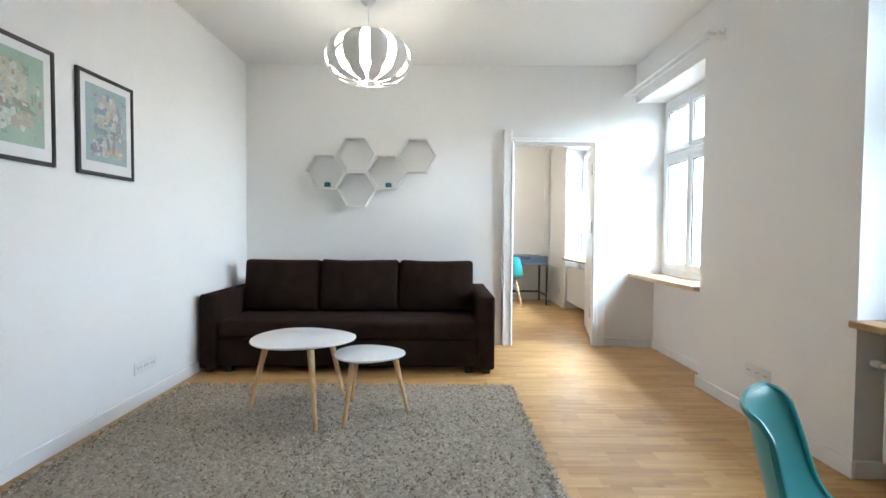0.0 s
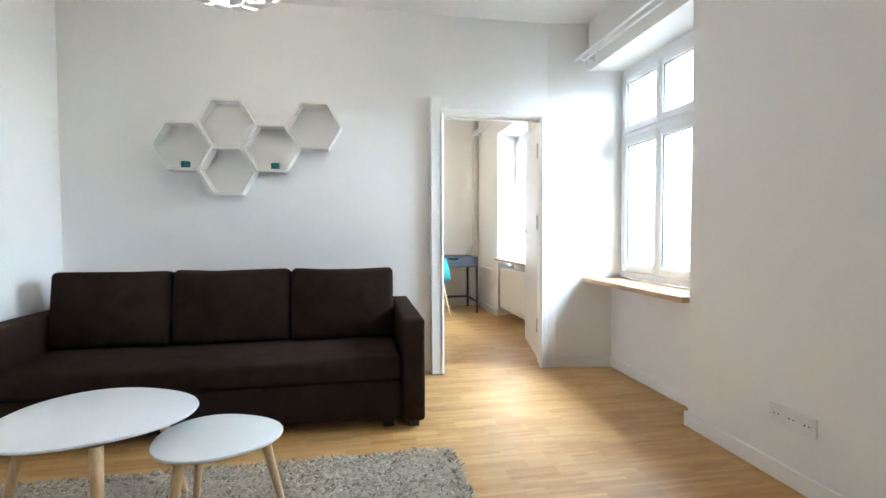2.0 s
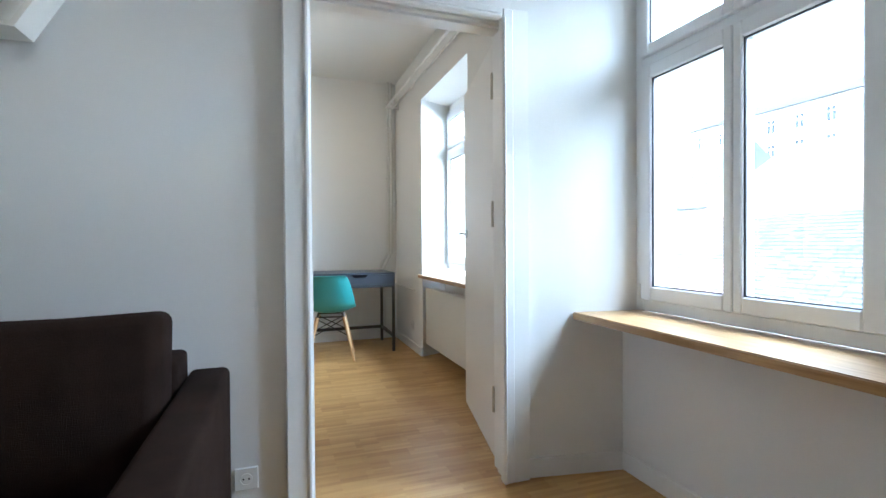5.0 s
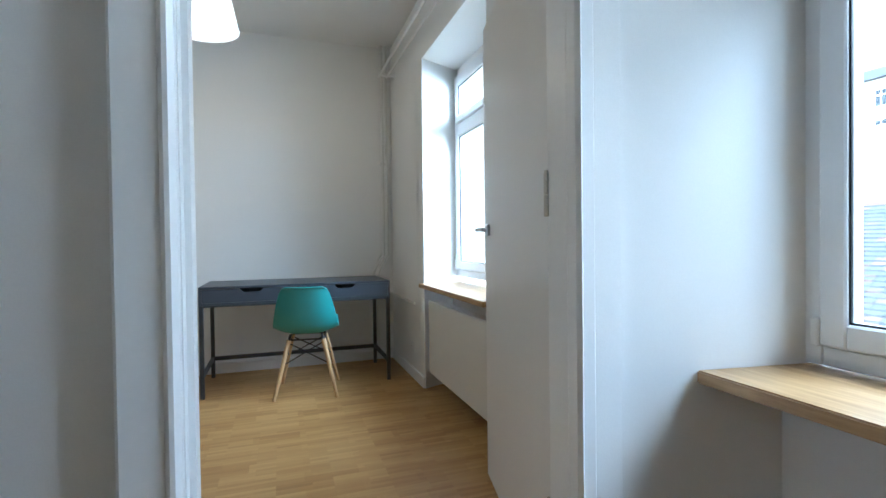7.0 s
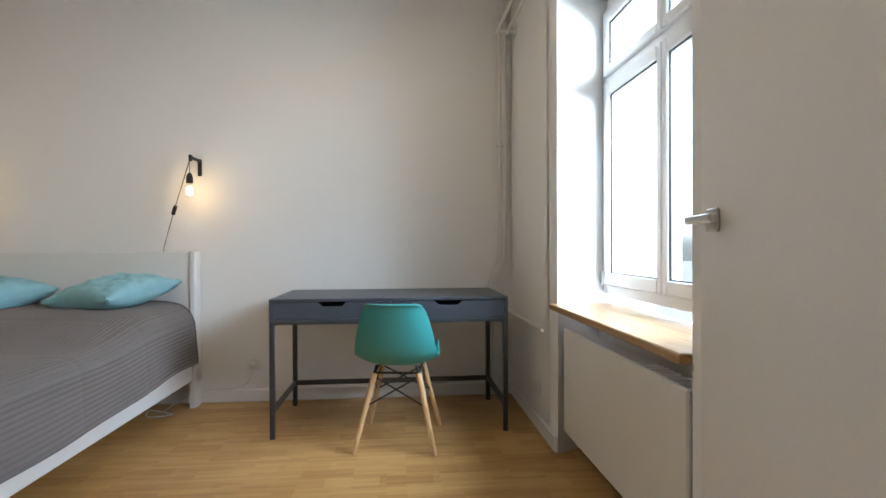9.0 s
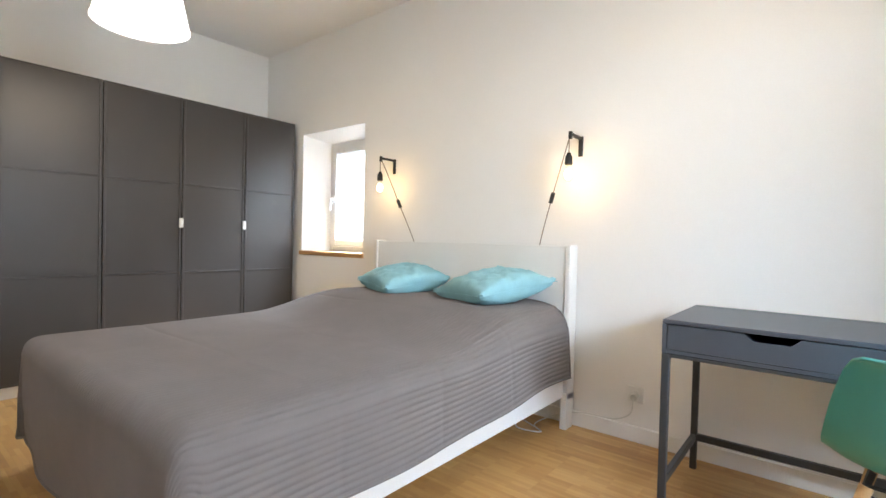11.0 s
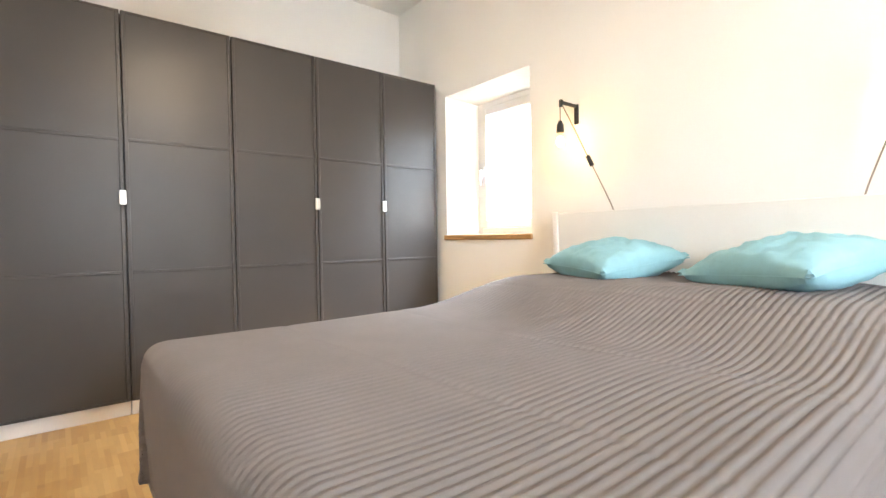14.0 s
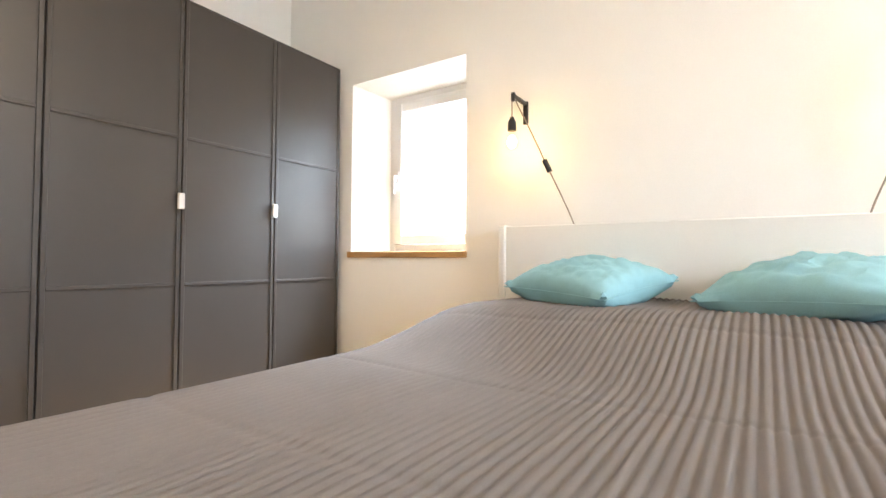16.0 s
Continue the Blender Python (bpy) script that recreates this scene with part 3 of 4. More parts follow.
RUGZ = 0.028
pebble_table("larger pebble-shaped white coffee table with beech legs", (-0.243, 3.225, RUGZ), 0, 0.307, 0.432, ((-0.322, -0.005), (0.176, -0.365), (0.20, 0.24)), 0.020)
pebble_table("smaller pebble-shaped white coffee table with beech legs", (0.178, 3.135, RUGZ), 0, 0.205, 0.362, ((0.232, 0.015), (-0.102, -0.245), (-0.135, 0.182)), 0.018)


def rug():
    x0, x1, y0, y1 = -1.205, 1.122, 1.9, 3.665
    bm = bmesh.new()
    nx, ny = 330, 245

    def f(u, v):
        e = min(u, 1 - u, v, 1 - v)
        z = RUGZ * min(1.0, e * 40) if e > 0 else 0.003
        if e > 0.003:
            z += 0.008 * noise.noise((u * 85, v * 63, 0)) + 0.005 * noise.noise((u * 52, v * 39, 3))
        w = 0.006 * noise.noise((u * 40, v * 40, 5))
        return (x0 + u * (x1 - x0) + w, y0 + v * (y1 - y0) + w, max(0.002, z))
    sheet(bm, f, nx, ny)
    r = thing("rug", "grey-beige shaggy wool rug under the coffee tables", "rug")
    part("backing_weave", bm, RUG, r)
    tuft = bmesh.new()
    rnd = random.Random(4)
    for k in range(48000):
        px, py = rnd.uniform(x0 + 0.005, x1 - 0.005), rnd.uniform(max(y0, 2.0), y1 - 0.005)
        a, h, lean = rnd.uniform(0, 6.28), rnd.uniform(0.005, 0.015), rnd.uniform(0.014, 0.034)
        dx, dy = math.cos(a), math.sin(a)
        w = rnd.uniform(0.004, 0.009)
        p = [tuft.verts.new((px - dy * w, py + dx * w, 0.022)), tuft.verts.new((px + dy * w, py - dx * w, 0.022)),
             tuft.verts.new((px + dx * lean + dy * w * 0.5, py + dy * lean - dx * w * 0.5, 0.02 + h)), tuft.verts.new((px + dx * lean - dy * w * 0.5, py + dy * lean + dx * w * 0.5, 0.02 + h))]
        tuft.faces.new(p)
    tagged(part("tuft_layer", tuft, RUGTUFT, r, smooth=False), kind="stuff")


RUGTUFT = grainy("grey_beige_wool_tuft", (0.34, 0.31, 0.26), 0.95, amount=0.1, spec=0.1)
nt, lt = RUGTUFT.node_tree.nodes, RUGTUFT.node_tree.links
gi, rp = nt.new("ShaderNodeNewGeometry"), nt.new("ShaderNodeValToRGB")
rp.color_ramp.elements[0].color, rp.color_ramp.elements[1].color = (0.17, 0.14, 0.10, 1), (0.60, 0.51, 0.385, 1)
lt.new(gi.outputs["Random Per Island"], rp.inputs[0])
lt.new(rp.outputs[0], nt["Principled BSDF"].inputs["Base Color"])
rug()


def hex_shelf(x, z):
    s = thing("hexagon_shelf", "white open hexagonal wooden wall shelf", "wall shelf", (x, YB, z), 0, "honeycomb wall shelves")
    R, t, D = 0.190, 0.018, 0.125
    for k in range(6):
        a0, a1 = radians(60 * k), radians(60 * k + 60)
        po = [(R * math.cos(a), R * math.sin(a)) for a in (a0, a1)]
        pi = [((R - t) * math.cos(a), (R - t) * math.sin(a)) for a in (a0, a1)]
        bm = bmesh.new()
        q = [(po[0][0], po[0][1]), (po[1][0], po[1][1]), (pi[1][0], pi[1][1]), (pi[0][0], pi[0][1])]
        f0 = [bm.verts.new((p[0], -D, p[1])) for p in q]
        f1 = [bm.verts.new((p[0], -0.003, p[1])) for p in q]
        bm.faces.new(f0)
        bm.faces.new(list(reversed(f1)))
        for i in range(4):
            j = (i + 1) % 4
            bm.faces.new((f0[j], f0[i], f1[i], f1[j]))
        bmesh.ops.recalc_face_normals(bm, faces=bm.faces[:])
        part("side_panel", bm, SHELF, s, smooth=False)
    return s


HX, HZ = 0.294, 0.1645
h0 = (-0.511, 1.684)
for k, (i, j) in enumerate(((0, 0), (1, 1), (2, 0), (3, 1), (1, -1))):
    hex_shelf(h0[0] + HX * i, h0[1] + HZ * j)
for i in (0, 2):
    bm = lathe(bmesh.new(), [(0.0, 0.0), (0.026, 0.0), (0.029, 0.006), (0.030, 0.045), (0.026, 0.048), (0.024, 0.044), (0.024, 0.01), (0.0, 0.01)], 24)
    single("candle_cup", bm, TEALGLAZE, "small dark teal glazed candle cup on the shelf", "cup", (h0[0] + HX * i + 0.02, YB - 0.075, h0[1] - 0.190 * 0.866 + 0.0145))


def stipple(seed, hw, hh, cols, count):
    """Small scattered printed shapes, denser in the lower half."""
    rnd, out = random.Random(seed), []
    for k in range(count):
        out.append((rnd.uniform(-hw, hw), rnd.uniform(-hh, hh * 0.55) if k % 3 else rnd.uniform(0, hh), rnd.uniform(0.005, 0.017), rnd.uniform(0.005, 0.021), rnd.choice(cols)))
    return tuple(out)


def framed_print(y0, y1, z0, z1, blobs, tint):
    p = thing("framed_picture", "art print in a thin black frame with white mount", "picture", (LX, (y0 + y1) / 2, (z0 + z1) / 2), 0, "black framed prints")
    hw, hh, t = (y1 - y0) / 2, (z1 - z0) / 2, 0.02
    for d in ((-hw, -hw + t, -hh, hh), (hw - t, hw, -hh, hh), (-hw + t, hw - t, -hh, -hh + t), (-hw + t, hw - t, hh - t, hh)):
        part("frame_bar", boxes((0.0, 0.019, d[0], d[1], d[2], d[3]), bev=0.002), BLACK, p)
    part("mount", boxes((0.003, 0.012, -hw + t, hw - t, -hh + t, hh - t)), PAPER, p, "white mount board", smooth=False)
    m = grainy("print_ground", tint, 0.6, amount=0.12, scale=9)
    pic = part("print", boxes((0.012, 0.0135, -hw + 0.062, hw - 0.062, -hh + 0.078, hh - 0.062)), m, p, "muted pastel print of simple shapes", smooth=False)
    for k, (cy, cz, ry, rz, col) in enumerate(blobs):
        grey = sum(col) / 3
        col = tuple(0.5 * c + 0.2 * grey + 0.3 * q for c, q in zip(col, tint))
        bm = bmesh.new()
        x = 0.0142 + 0.00004 * k
        if rz > 1.7 * ry or k % 4 == 1:
            lean = 0.15 * math.sin(k * 2.3)
            pts = [(-ry, -rz), (ry, -rz), (ry * (1 + lean), rz), (-ry * (1 - lean), rz * 0.92)]
        else:
            pts = []
            for i in range(16):
                w = 2 * math.pi * i / 16
                r = 1 + 0.16 * math.sin(2 * w + k) + 0.10 * math.cos(3 * w + 2 * k)
                pts.append((ry * r * math.cos(w), rz * r * math.sin(w)))
        vs = [bm.verts.new((x, cy + p[0], cz + p[1])) for p in pts]
        bm.faces.new(vs)
        part("printed_shape", bm, grainy("print_ink", col, 0.6, amount=0.25, scale=30), pic, smooth=False)


SAND, STONE, OLIVE, RUST, PLUM, CHALK, SLATEBLUE, AMBER = (0.56, 0.48, 0.35), (0.44, 0.43, 0.40), (0.27, 0.33, 0.20), (0.42, 0.20, 0.14), (0.33, 0.21, 0.31), (0.66, 0.66, 0.63), (0.22, 0.31, 0.35), (0.58, 0.40, 0.15)
framed_print(2.195, 2.672, 1.41, 1.965,
             ((-0.03, 0.07, 0.085, 0.095, SAND), (0.03, 0.04, 0.05, 0.07, (0.60, 0.53, 0.41)), (-0.11, 0.05, 0.022, 0.10, STONE), (-0.07, 0.09, 0.018, 0.07, (0.50, 0.45, 0.36)),
              (0.02, -0.04, 0.12, 0.022, OLIVE), (0.05, -0.015, 0.05, 0.012, RUST), (-0.06, -0.10, 0.085, 0.05, CHALK), (0.06, -0.09, 0.055, 0.045, (0.52, 0.40, 0.30)), (-0.10, -0.06, 0.022, 0.022, (0.10, 0.10, 0.11)))
             + stipple(3, 0.15, 0.16, (SAND, STONE, CHALK, RUST, OLIVE, (0.36, 0.42, 0.34)), 72), (0.36, 0.47, 0.38))
framed_print(2.815, 3.265, 1.405, 1.96,
             ((0.015, 0.08, 0.055, 0.10, SAND), (0.03, 0.03, 0.035, 0.07, (0.62, 0.55, 0.43)), (-0.06, 0.05, 0.018, 0.11, STONE), (-0.09, 0.02, 0.014, 0.08, SLATEBLUE), (0.09, 0.03, 0.02, 0.09, (0.30, 0.38, 0.40)),
              (0.0, -0.03, 0.10, 0.018, SLATEBLUE), (0.02, -0.06, 0.05, 0.03, (0.50, 0.47, 0.42)), (-0.08, -0.12, 0.05, 0.035, PLUM), (-0.02, -0.12, 0.022, 0.045, CHALK), (0.06, -0.13, 0.05, 0.025, AMBER), (0.05, -0.08, 0.012, 0.05, RUST))
             + stipple(8, 0.14, 0.17, (STONE, SAND, SLATEBLUE, AMBER, RUST, CHALK, PLUM), 84), (0.36, 0.46, 0.47))


def socket_plate(label, at, turn, n, cat="wall socket"):
    """Flush sockets in one cover plate; local +y points out of the wall."""
    s = thing("wall_socket", label, cat, at, turn)
    w = 0.072 * n + 0.01
    part("cover_plate", boxes((-w / 2, w / 2, 0.0, 0.009, -0.041, 0.041), bev=0.003), SOCKET, s)
    for k in range(n):
        cx = (k - (n - 1) / 2) * 0.072
        bm = bmesh.new()
        prof = [(0.021, 0.0095), (0.0205, 0.012), (0.0195, 0.012), (0.019, -0.002), (0.0, -0.002)]
        lathe(bm, prof, 20)
        bmesh.ops.rotate(bm, verts=bm.verts[:], cent=(0, 0, 0), matrix=Matrix.Rotation(radians(-90), 3, 'X'))
        bmesh.ops.translate(bm, verts=bm.verts[:], vec=(cx, 0.0, 0))
        part("insert", bm, SOCKET, s)
        # solid black pegs; their colour gives the shade inside the pin holes
        pegs = bmesh.new()
        for dx in (-0.0095, 0.0095):
            rod(pegs, (cx + dx, 0.0, 0), (cx + dx, 0.0105, 0), 0.0034, seg=8)
        part("dark_pin_pegs", pegs, BLACK, s)
    return s


socket_plate("white triple wall socket above the skirting", (LX, 3.37, 0.24), -90, 3)
socket_plate("white triple wall socket above the skirting", (PX, 3.09, 0.29), 90, 3)
socket_plate("white single wall socket beside the doorway", (1.075, YB, 0.185), 180, 1)


OPAL = glow("lit_opal_diffuser", (1.0, 0.82, 0.60), 0.5)


def slat_pendant():
    """A squashed globe of bent white steel blades round an opal bulb."""
    cx, cy, zb, R, H = 0.085, 3.72, 2.168, 0.30, 0.315
    p = thing("pendant_lamp", "white steel blade pendant lamp, lit, hanging on a cord", "ceiling lamp", (cx, cy, zb))
    n = 10
    for k in range(n):
        a = 2 * math.pi * k / n - radians(68)
        bm = bmesh.new()

        def f(u, v, a=a):
            th = radians(-80 + 146 * u)
            c = math.cos(th)
            z = H / 2 + H / 2 * math.sin(th) / math.sin(radians(72))
            low = max(0.0, min(1.0, (0.34 - u) / 0.2))
            wd = math.pi / n * (0.70 - 0.06 * c - 0.16 * low * (1 - low) * 4 + 0.10 * low)
            b = a + (v - 0.5) * 2 * wd
            r2 = R * c ** 0.75 + 0.010 * math.sin(math.pi * v)
            return (r2 * math.cos(b), r2 * math.sin(b), z)
        part("blade", sheet(bm, f, 26, 5), LAMPSTEEL, p)
        # a bridge that joins each blade to the next where the side turns under
        b0, rb, zb2 = a + math.pi / n, R * math.cos(radians(-52)) ** 0.75, H / 2 + H / 2 * math.sin(radians(-52)) / math.sin(radians(72))
        if k % 2:
            br = boxes((-0.006, 0.006, -0.03, 0.03, -0.0015, 0.0015))
            bmesh.ops.rotate(br, verts=br.verts[:], cent=(0, 0, 0), matrix=Matrix.Rotation(b0, 3, 'Z'))
            bmesh.ops.translate(br, verts=br.verts[:], vec=(rb * math.cos(b0), rb * math.sin(b0), zb2))
            part("bridge", br, LAMPSTEEL, p)
    part("bottom_ring", lathe(bmesh.new(), [(0.094, -0.012), (0.080, -0.014), (0.078, -0.008), (0.092, -0.006), (0.094, -0.012)], 32), LAMPSTEEL, p)
    part("top_cap", lathe(bmesh.new(), [(0.0, H + 0.03), (0.03, H + 0.03), (0.05, H + 0.012), (0.185, H - 0.008), (0.185, H - 0.012), (0.0, H - 0.002)], 32), LAMPSTEEL, p)
    g = bmesh.new()
    bmesh.ops.create_uvsphere(g, u_segments=24, v_segments=16, radius=0.235, matrix=Matrix.Translation((0, 0, 0.15)) @ Matrix.Diagonal((1, 1, 0.53, 1)))
    part("diffuser", g, OPAL, p, "glowing opal inner diffuser")
    part("cord", rods(((0, 0, H + 0.03), (0, 0, CL - zb - 0.02), 0.003), seg=8), WHITECORD, p)
    part("ceiling_rose", lathe(bmesh.new(), [(0.0, CL - zb - 0.045), (0.02, CL - zb - 0.045), (0.05, CL - zb - 0.02), (0.052, CL - zb), (0.0, CL - zb)], 28), LAMPSTEEL, p)


slat_pendant()


def shell_chair(label, at, turn):
    """A moulded plastic side chair on splayed beech legs; faces +y."""
    c = thing("shell_chair", label, "chair", at, turn, "turquoise shell chairs")
    prof = [(0.225, 0.405), (0.22, 0.43), (0.17, 0.445), (0.05, 0.432), (-0.07, 0.425), (-0.135, 0.44), (-0.175, 0.485), (-0.2, 0.55), (-0.222, 0.635), (-0.243, 0.712), (-0.254, 0.748), (-0.262, 0.760)]
    half = [0.155, 0.18, 0.198, 0.207, 0.213, 0.214, 0.210, 0.201, 0.183, 0.160, 0.140, 0.118]

    def lerp(tab, s):
        s *= len(tab) - 1
        i = min(int(s), len(tab) - 2)
        return tab[i], tab[i + 1], s - i

    def f(u, v):
        a, b, t = lerp(prof, u)
        y, z = a[0] + (b[0] - a[0]) * t, a[1] + (b[1] - a[1]) * t
        h0, h1, t = lerp(half, u)
        w = h0 + (h1 - h0) * t
        s = 2 * v - 1
        seat = max(0.0, min(1.0, (0.62 - u) / 0.35))
        back = 1 - seat
        z += seat * 0.075 * abs(s) ** 3 * min(1.0, u * 5)
        y += back * 0.05 * abs(s) ** 2.4 * (1.0 if u < 0.85 else 1 - (u - 0.85) * 4)
        y += 0.05 * seat * abs(s) ** 3 * (1 if 0.3 < u else 0)
        return (s * w, y, z)
    bm = sheet(bmesh.new(), f, 33, 18)
    for _ in range(2):
        bmesh.ops.smooth_vert(bm, verts=[v for v in bm.verts if not v.is_boundary], factor=0.4, use_axis_x=True, use_axis_y=True, use_axis_z=True)
    bmesh.ops.recalc_face_normals(bm, faces=bm.faces[:])
    bmesh.ops.solidify(bm, geom=bm.faces[:], thickness=0.007)
    part("seat_shell", bm, TEAL, c, "moulded turquoise plastic shell")
    rim = bmesh.new()
    edge = [f(0, v / 12) for v in range(13)] + [f(u / 24, 1) for u in range(1, 25)] + [f(1, 1 - v / 10) for v in range(1, 11)] + [f(1 - u / 24, 0) for u in range(1, 24)]
    edge = [(p[0], p[1], p[2] - 0.003) for p in edge]
    tube(rim, edge + [edge[0]], 0.0065, 6, 2)
    part("rim", rim, TEAL, c)
    tops = [(sx * 0.115, sy, 0.385) for sx in (-1, 1) for sy in (-0.105, 0.125)]
    feet = [(sx * 0.205, sy, 0.0) for sx in (-1, 1) for sy in (-0.20, 0.21)]
    for a, b in zip(tops, feet):
        bm = bmesh.new()
        rod(bm, a, b, 0.017, 0.0115, 14)
        part("leg", bm, BEECH, c, "tapered beech leg")
    br = bmesh.new()
    T = [Vector(p) for p in tops]
    F = [Vector(p) for p in feet]
    lo = [a.lerp(b, 0.42) for a, b in zip(T, F)]
    hi = [a.lerp(b, 0.04) for a, b in zip(T, F)]
    for i, j in ((0, 2), (1, 3), (0, 1), (2, 3)):
        rod(br, hi[i], lo[j], 0.0042, seg=8)
        rod(br, hi[j], lo[i], 0.0042, seg=8)
        rod(br, hi[i] + Vector((0, 0, 0.018)), hi[j] + Vector((0, 0, 0.018)), 0.006, seg=8)
    for i in range(4):
        rod(br, T[i], (T[i].x * 0.9, T[i].y * 0.9, 0.425), 0.009, seg=8)
    part("wire_brace", br, BLACKMETAL, c, "black wire cross brace")
    return c


shell_chair("turquoise moulded plastic chair on beech legs by the window", (1.462, 1.165, 0), -131)
desk_chair = shell_chair("turquoise moulded plastic chair on beech legs at the desk", (1.648, 7.55, 0), -8)


def curtain_rail(name_label, x, y0, y1, z):
    r = thing("curtain_rail", name_label, "curtain rail", (x, y0, z))
    L = y1 - y0
    for dx in (0.0, -0.07):
        part("rail", rods(((dx, 0, 0), (dx, L, 0), 0.011), seg=14), TRIM, r)
    for y in (0.04, L - 0.06):
        part("bracket", boxes((-0.085, 0.052, y - 0.014, y + 0.014, -0.012, 0.012), (0.04, 0.052, y - 0.022, y + 0.022, -0.035, 0.035), bev=0.003), TRIM, r)


curtain_rail("white double curtain rail above the window", PX - 0.052, 3.48, 4.93, 2.435)
curtain_rail("white double curtain rail along the bedroom window wall", BR - 0.052, 5.22, 8.20, 2.505)


def radiator(label, x, y0, y1, z0, z1):
    r = thing("radiator", label, "radiator", (x, (y0 + y1) / 2, z0))
    h, L = z1 - z0, (y1 - y0) / 2
    part("front_panel", boxes((0.0, 0.018, -L, L, 0.0, h), bev=0.006), RADIATOR, r)
    part("body", boxes((0.018, 0.095, -L + 0.012, L - 0.012, 0.02, h - 0.02), bev=0.004), RADIATOR, r)
    part("top_grille", boxes(*[(0.022, 0.095, -L + 0.02 + k * (2 * L - 0.04) / 30, -L + 0.032 + k * (2 * L - 0.04) / 30, h - 0.02, h - 0.006) for k in range(30)]), RADIATOR, r, smooth=False)
    part("valve", rods(((0.04, L, h - 0.07), (0.04, L + 0.05, h - 0.07), 0.012), ((0.04, L + 0.05, h - 0.07), (0.04, L + 0.095, h - 0.07), 0.018)), PIPE, r, "white thermostat valve")
    for e in (-L + 0.1, L - 0.13):
        part("wall_bracket", boxes((0.095, 0.16, e, e + 0.03, 0.1, 0.3)), RADIATOR, r)


radiator("flat white panel radiator under the bedroom window", 2.462, 6.24, 7.27, 0.12, 0.635)
radiator("flat white panel radiator under the window", 2.52, 1.24, 2.34, 0.12, 0.60)


# ---- bedroom things ----
def desk():
    d = thing("desk", "dark grey two-drawer desk on slim metal legs", "desk", (0.947, 7.6, 0))
    W, D, H = 1.31, 0.575, 0.76
    part("tabletop", boxes((0, W, 0, D - 0.055, H - 0.016, H), bev=0.002), DESK, d)
    part("cable_flap", boxes((0, 0.25, D - 0.052, D, H - 0.016, H), (0.25 + 0.003, W - 0.253, D - 0.052, D, H - 0.016, H), (W - 0.25, W, D - 0.052, D, H - 0.016, H), bev=0.0015), DESK, d)
    part("body", boxes((0, 0.016, 0, D, H - 0.125, H - 0.017), (W - 0.016, W, 0, D, H - 0.125, H - 0.017), (0.016, W - 0.016, D - 0.016, D, H - 0.125, H - 0.017), (0.016, W - 0.016, 0.002, D - 0.016, H - 0.125, H - 0.112)), DESK, d)
    for x0, x1 in ((0.018, W / 2 - 0.0015), (W / 2 + 0.0015, W - 0.018)):
        c = (x0 + x1) / 2
        bm = bmesh.new()
        z0, z1 = H - 0.110, H - 0.019
        pts = [(x0, z0), (x1, z0), (x1, z1), (c + 0.078, z1), (c + 0.052, z1 - 0.024), (c - 0.052, z1 - 0.024), (c - 0.078, z1), (x0, z1)]
        a = [bm.verts.new((x, 0.001, z)) for x, z in pts]
        b = [bm.verts.new((x, 0.018, z)) for x, z in pts]
        bm.faces.new(a)
        bm.faces.new(list(reversed(b)))
        for i in range(len(pts)):
            j = (i + 1) % len(pts)
            bm.faces.new((a[j], a[i], b[i], b[j]))
        bmesh.ops.recalc_face_normals(bm, faces=bm.faces[:])
        dr = part("drawer_front", bm, DESK, d, smooth=False)
        part("drawer_box", boxes((x0 + 0.01, x1 - 0.01, 0.05, D - 0.03, z0 + 0.004, z0 + 0.06)), BLACK, dr, smooth=False)
    t = 0.027
    for x in (0.0, W - t):
        for y in (0.0, D - t):
            part("leg", boxes((x, x + t, y, y + t, 0, H - 0.126), bev=0.003), DESKLEG, d)
        part("side_rail", boxes((x + 0.003, x + t - 0.003, t, D - t, 0.135, 0.165), bev=0.002), DESKLEG, d)
        part("corner_brace", boxes((x, x + t, t, 0.06, H - 0.15, H - 0.126), bev=0.002), DESKLEG, d)
    part("back_rail", boxes((t, W - t, D - t + 0.003, D - 0.003, 0.135, 0.165), bev=0.002), DESKLEG, d)
    part("front_rail", boxes((t, W - t, 0.003, t - 0.003, H - 0.140, H - 0.126), bev=0.002), DESKLEG, d)


desk()

WY = [5.715, 6.232, 6.755, 7.263, 7.760, 8.232]
WXF = -2.39


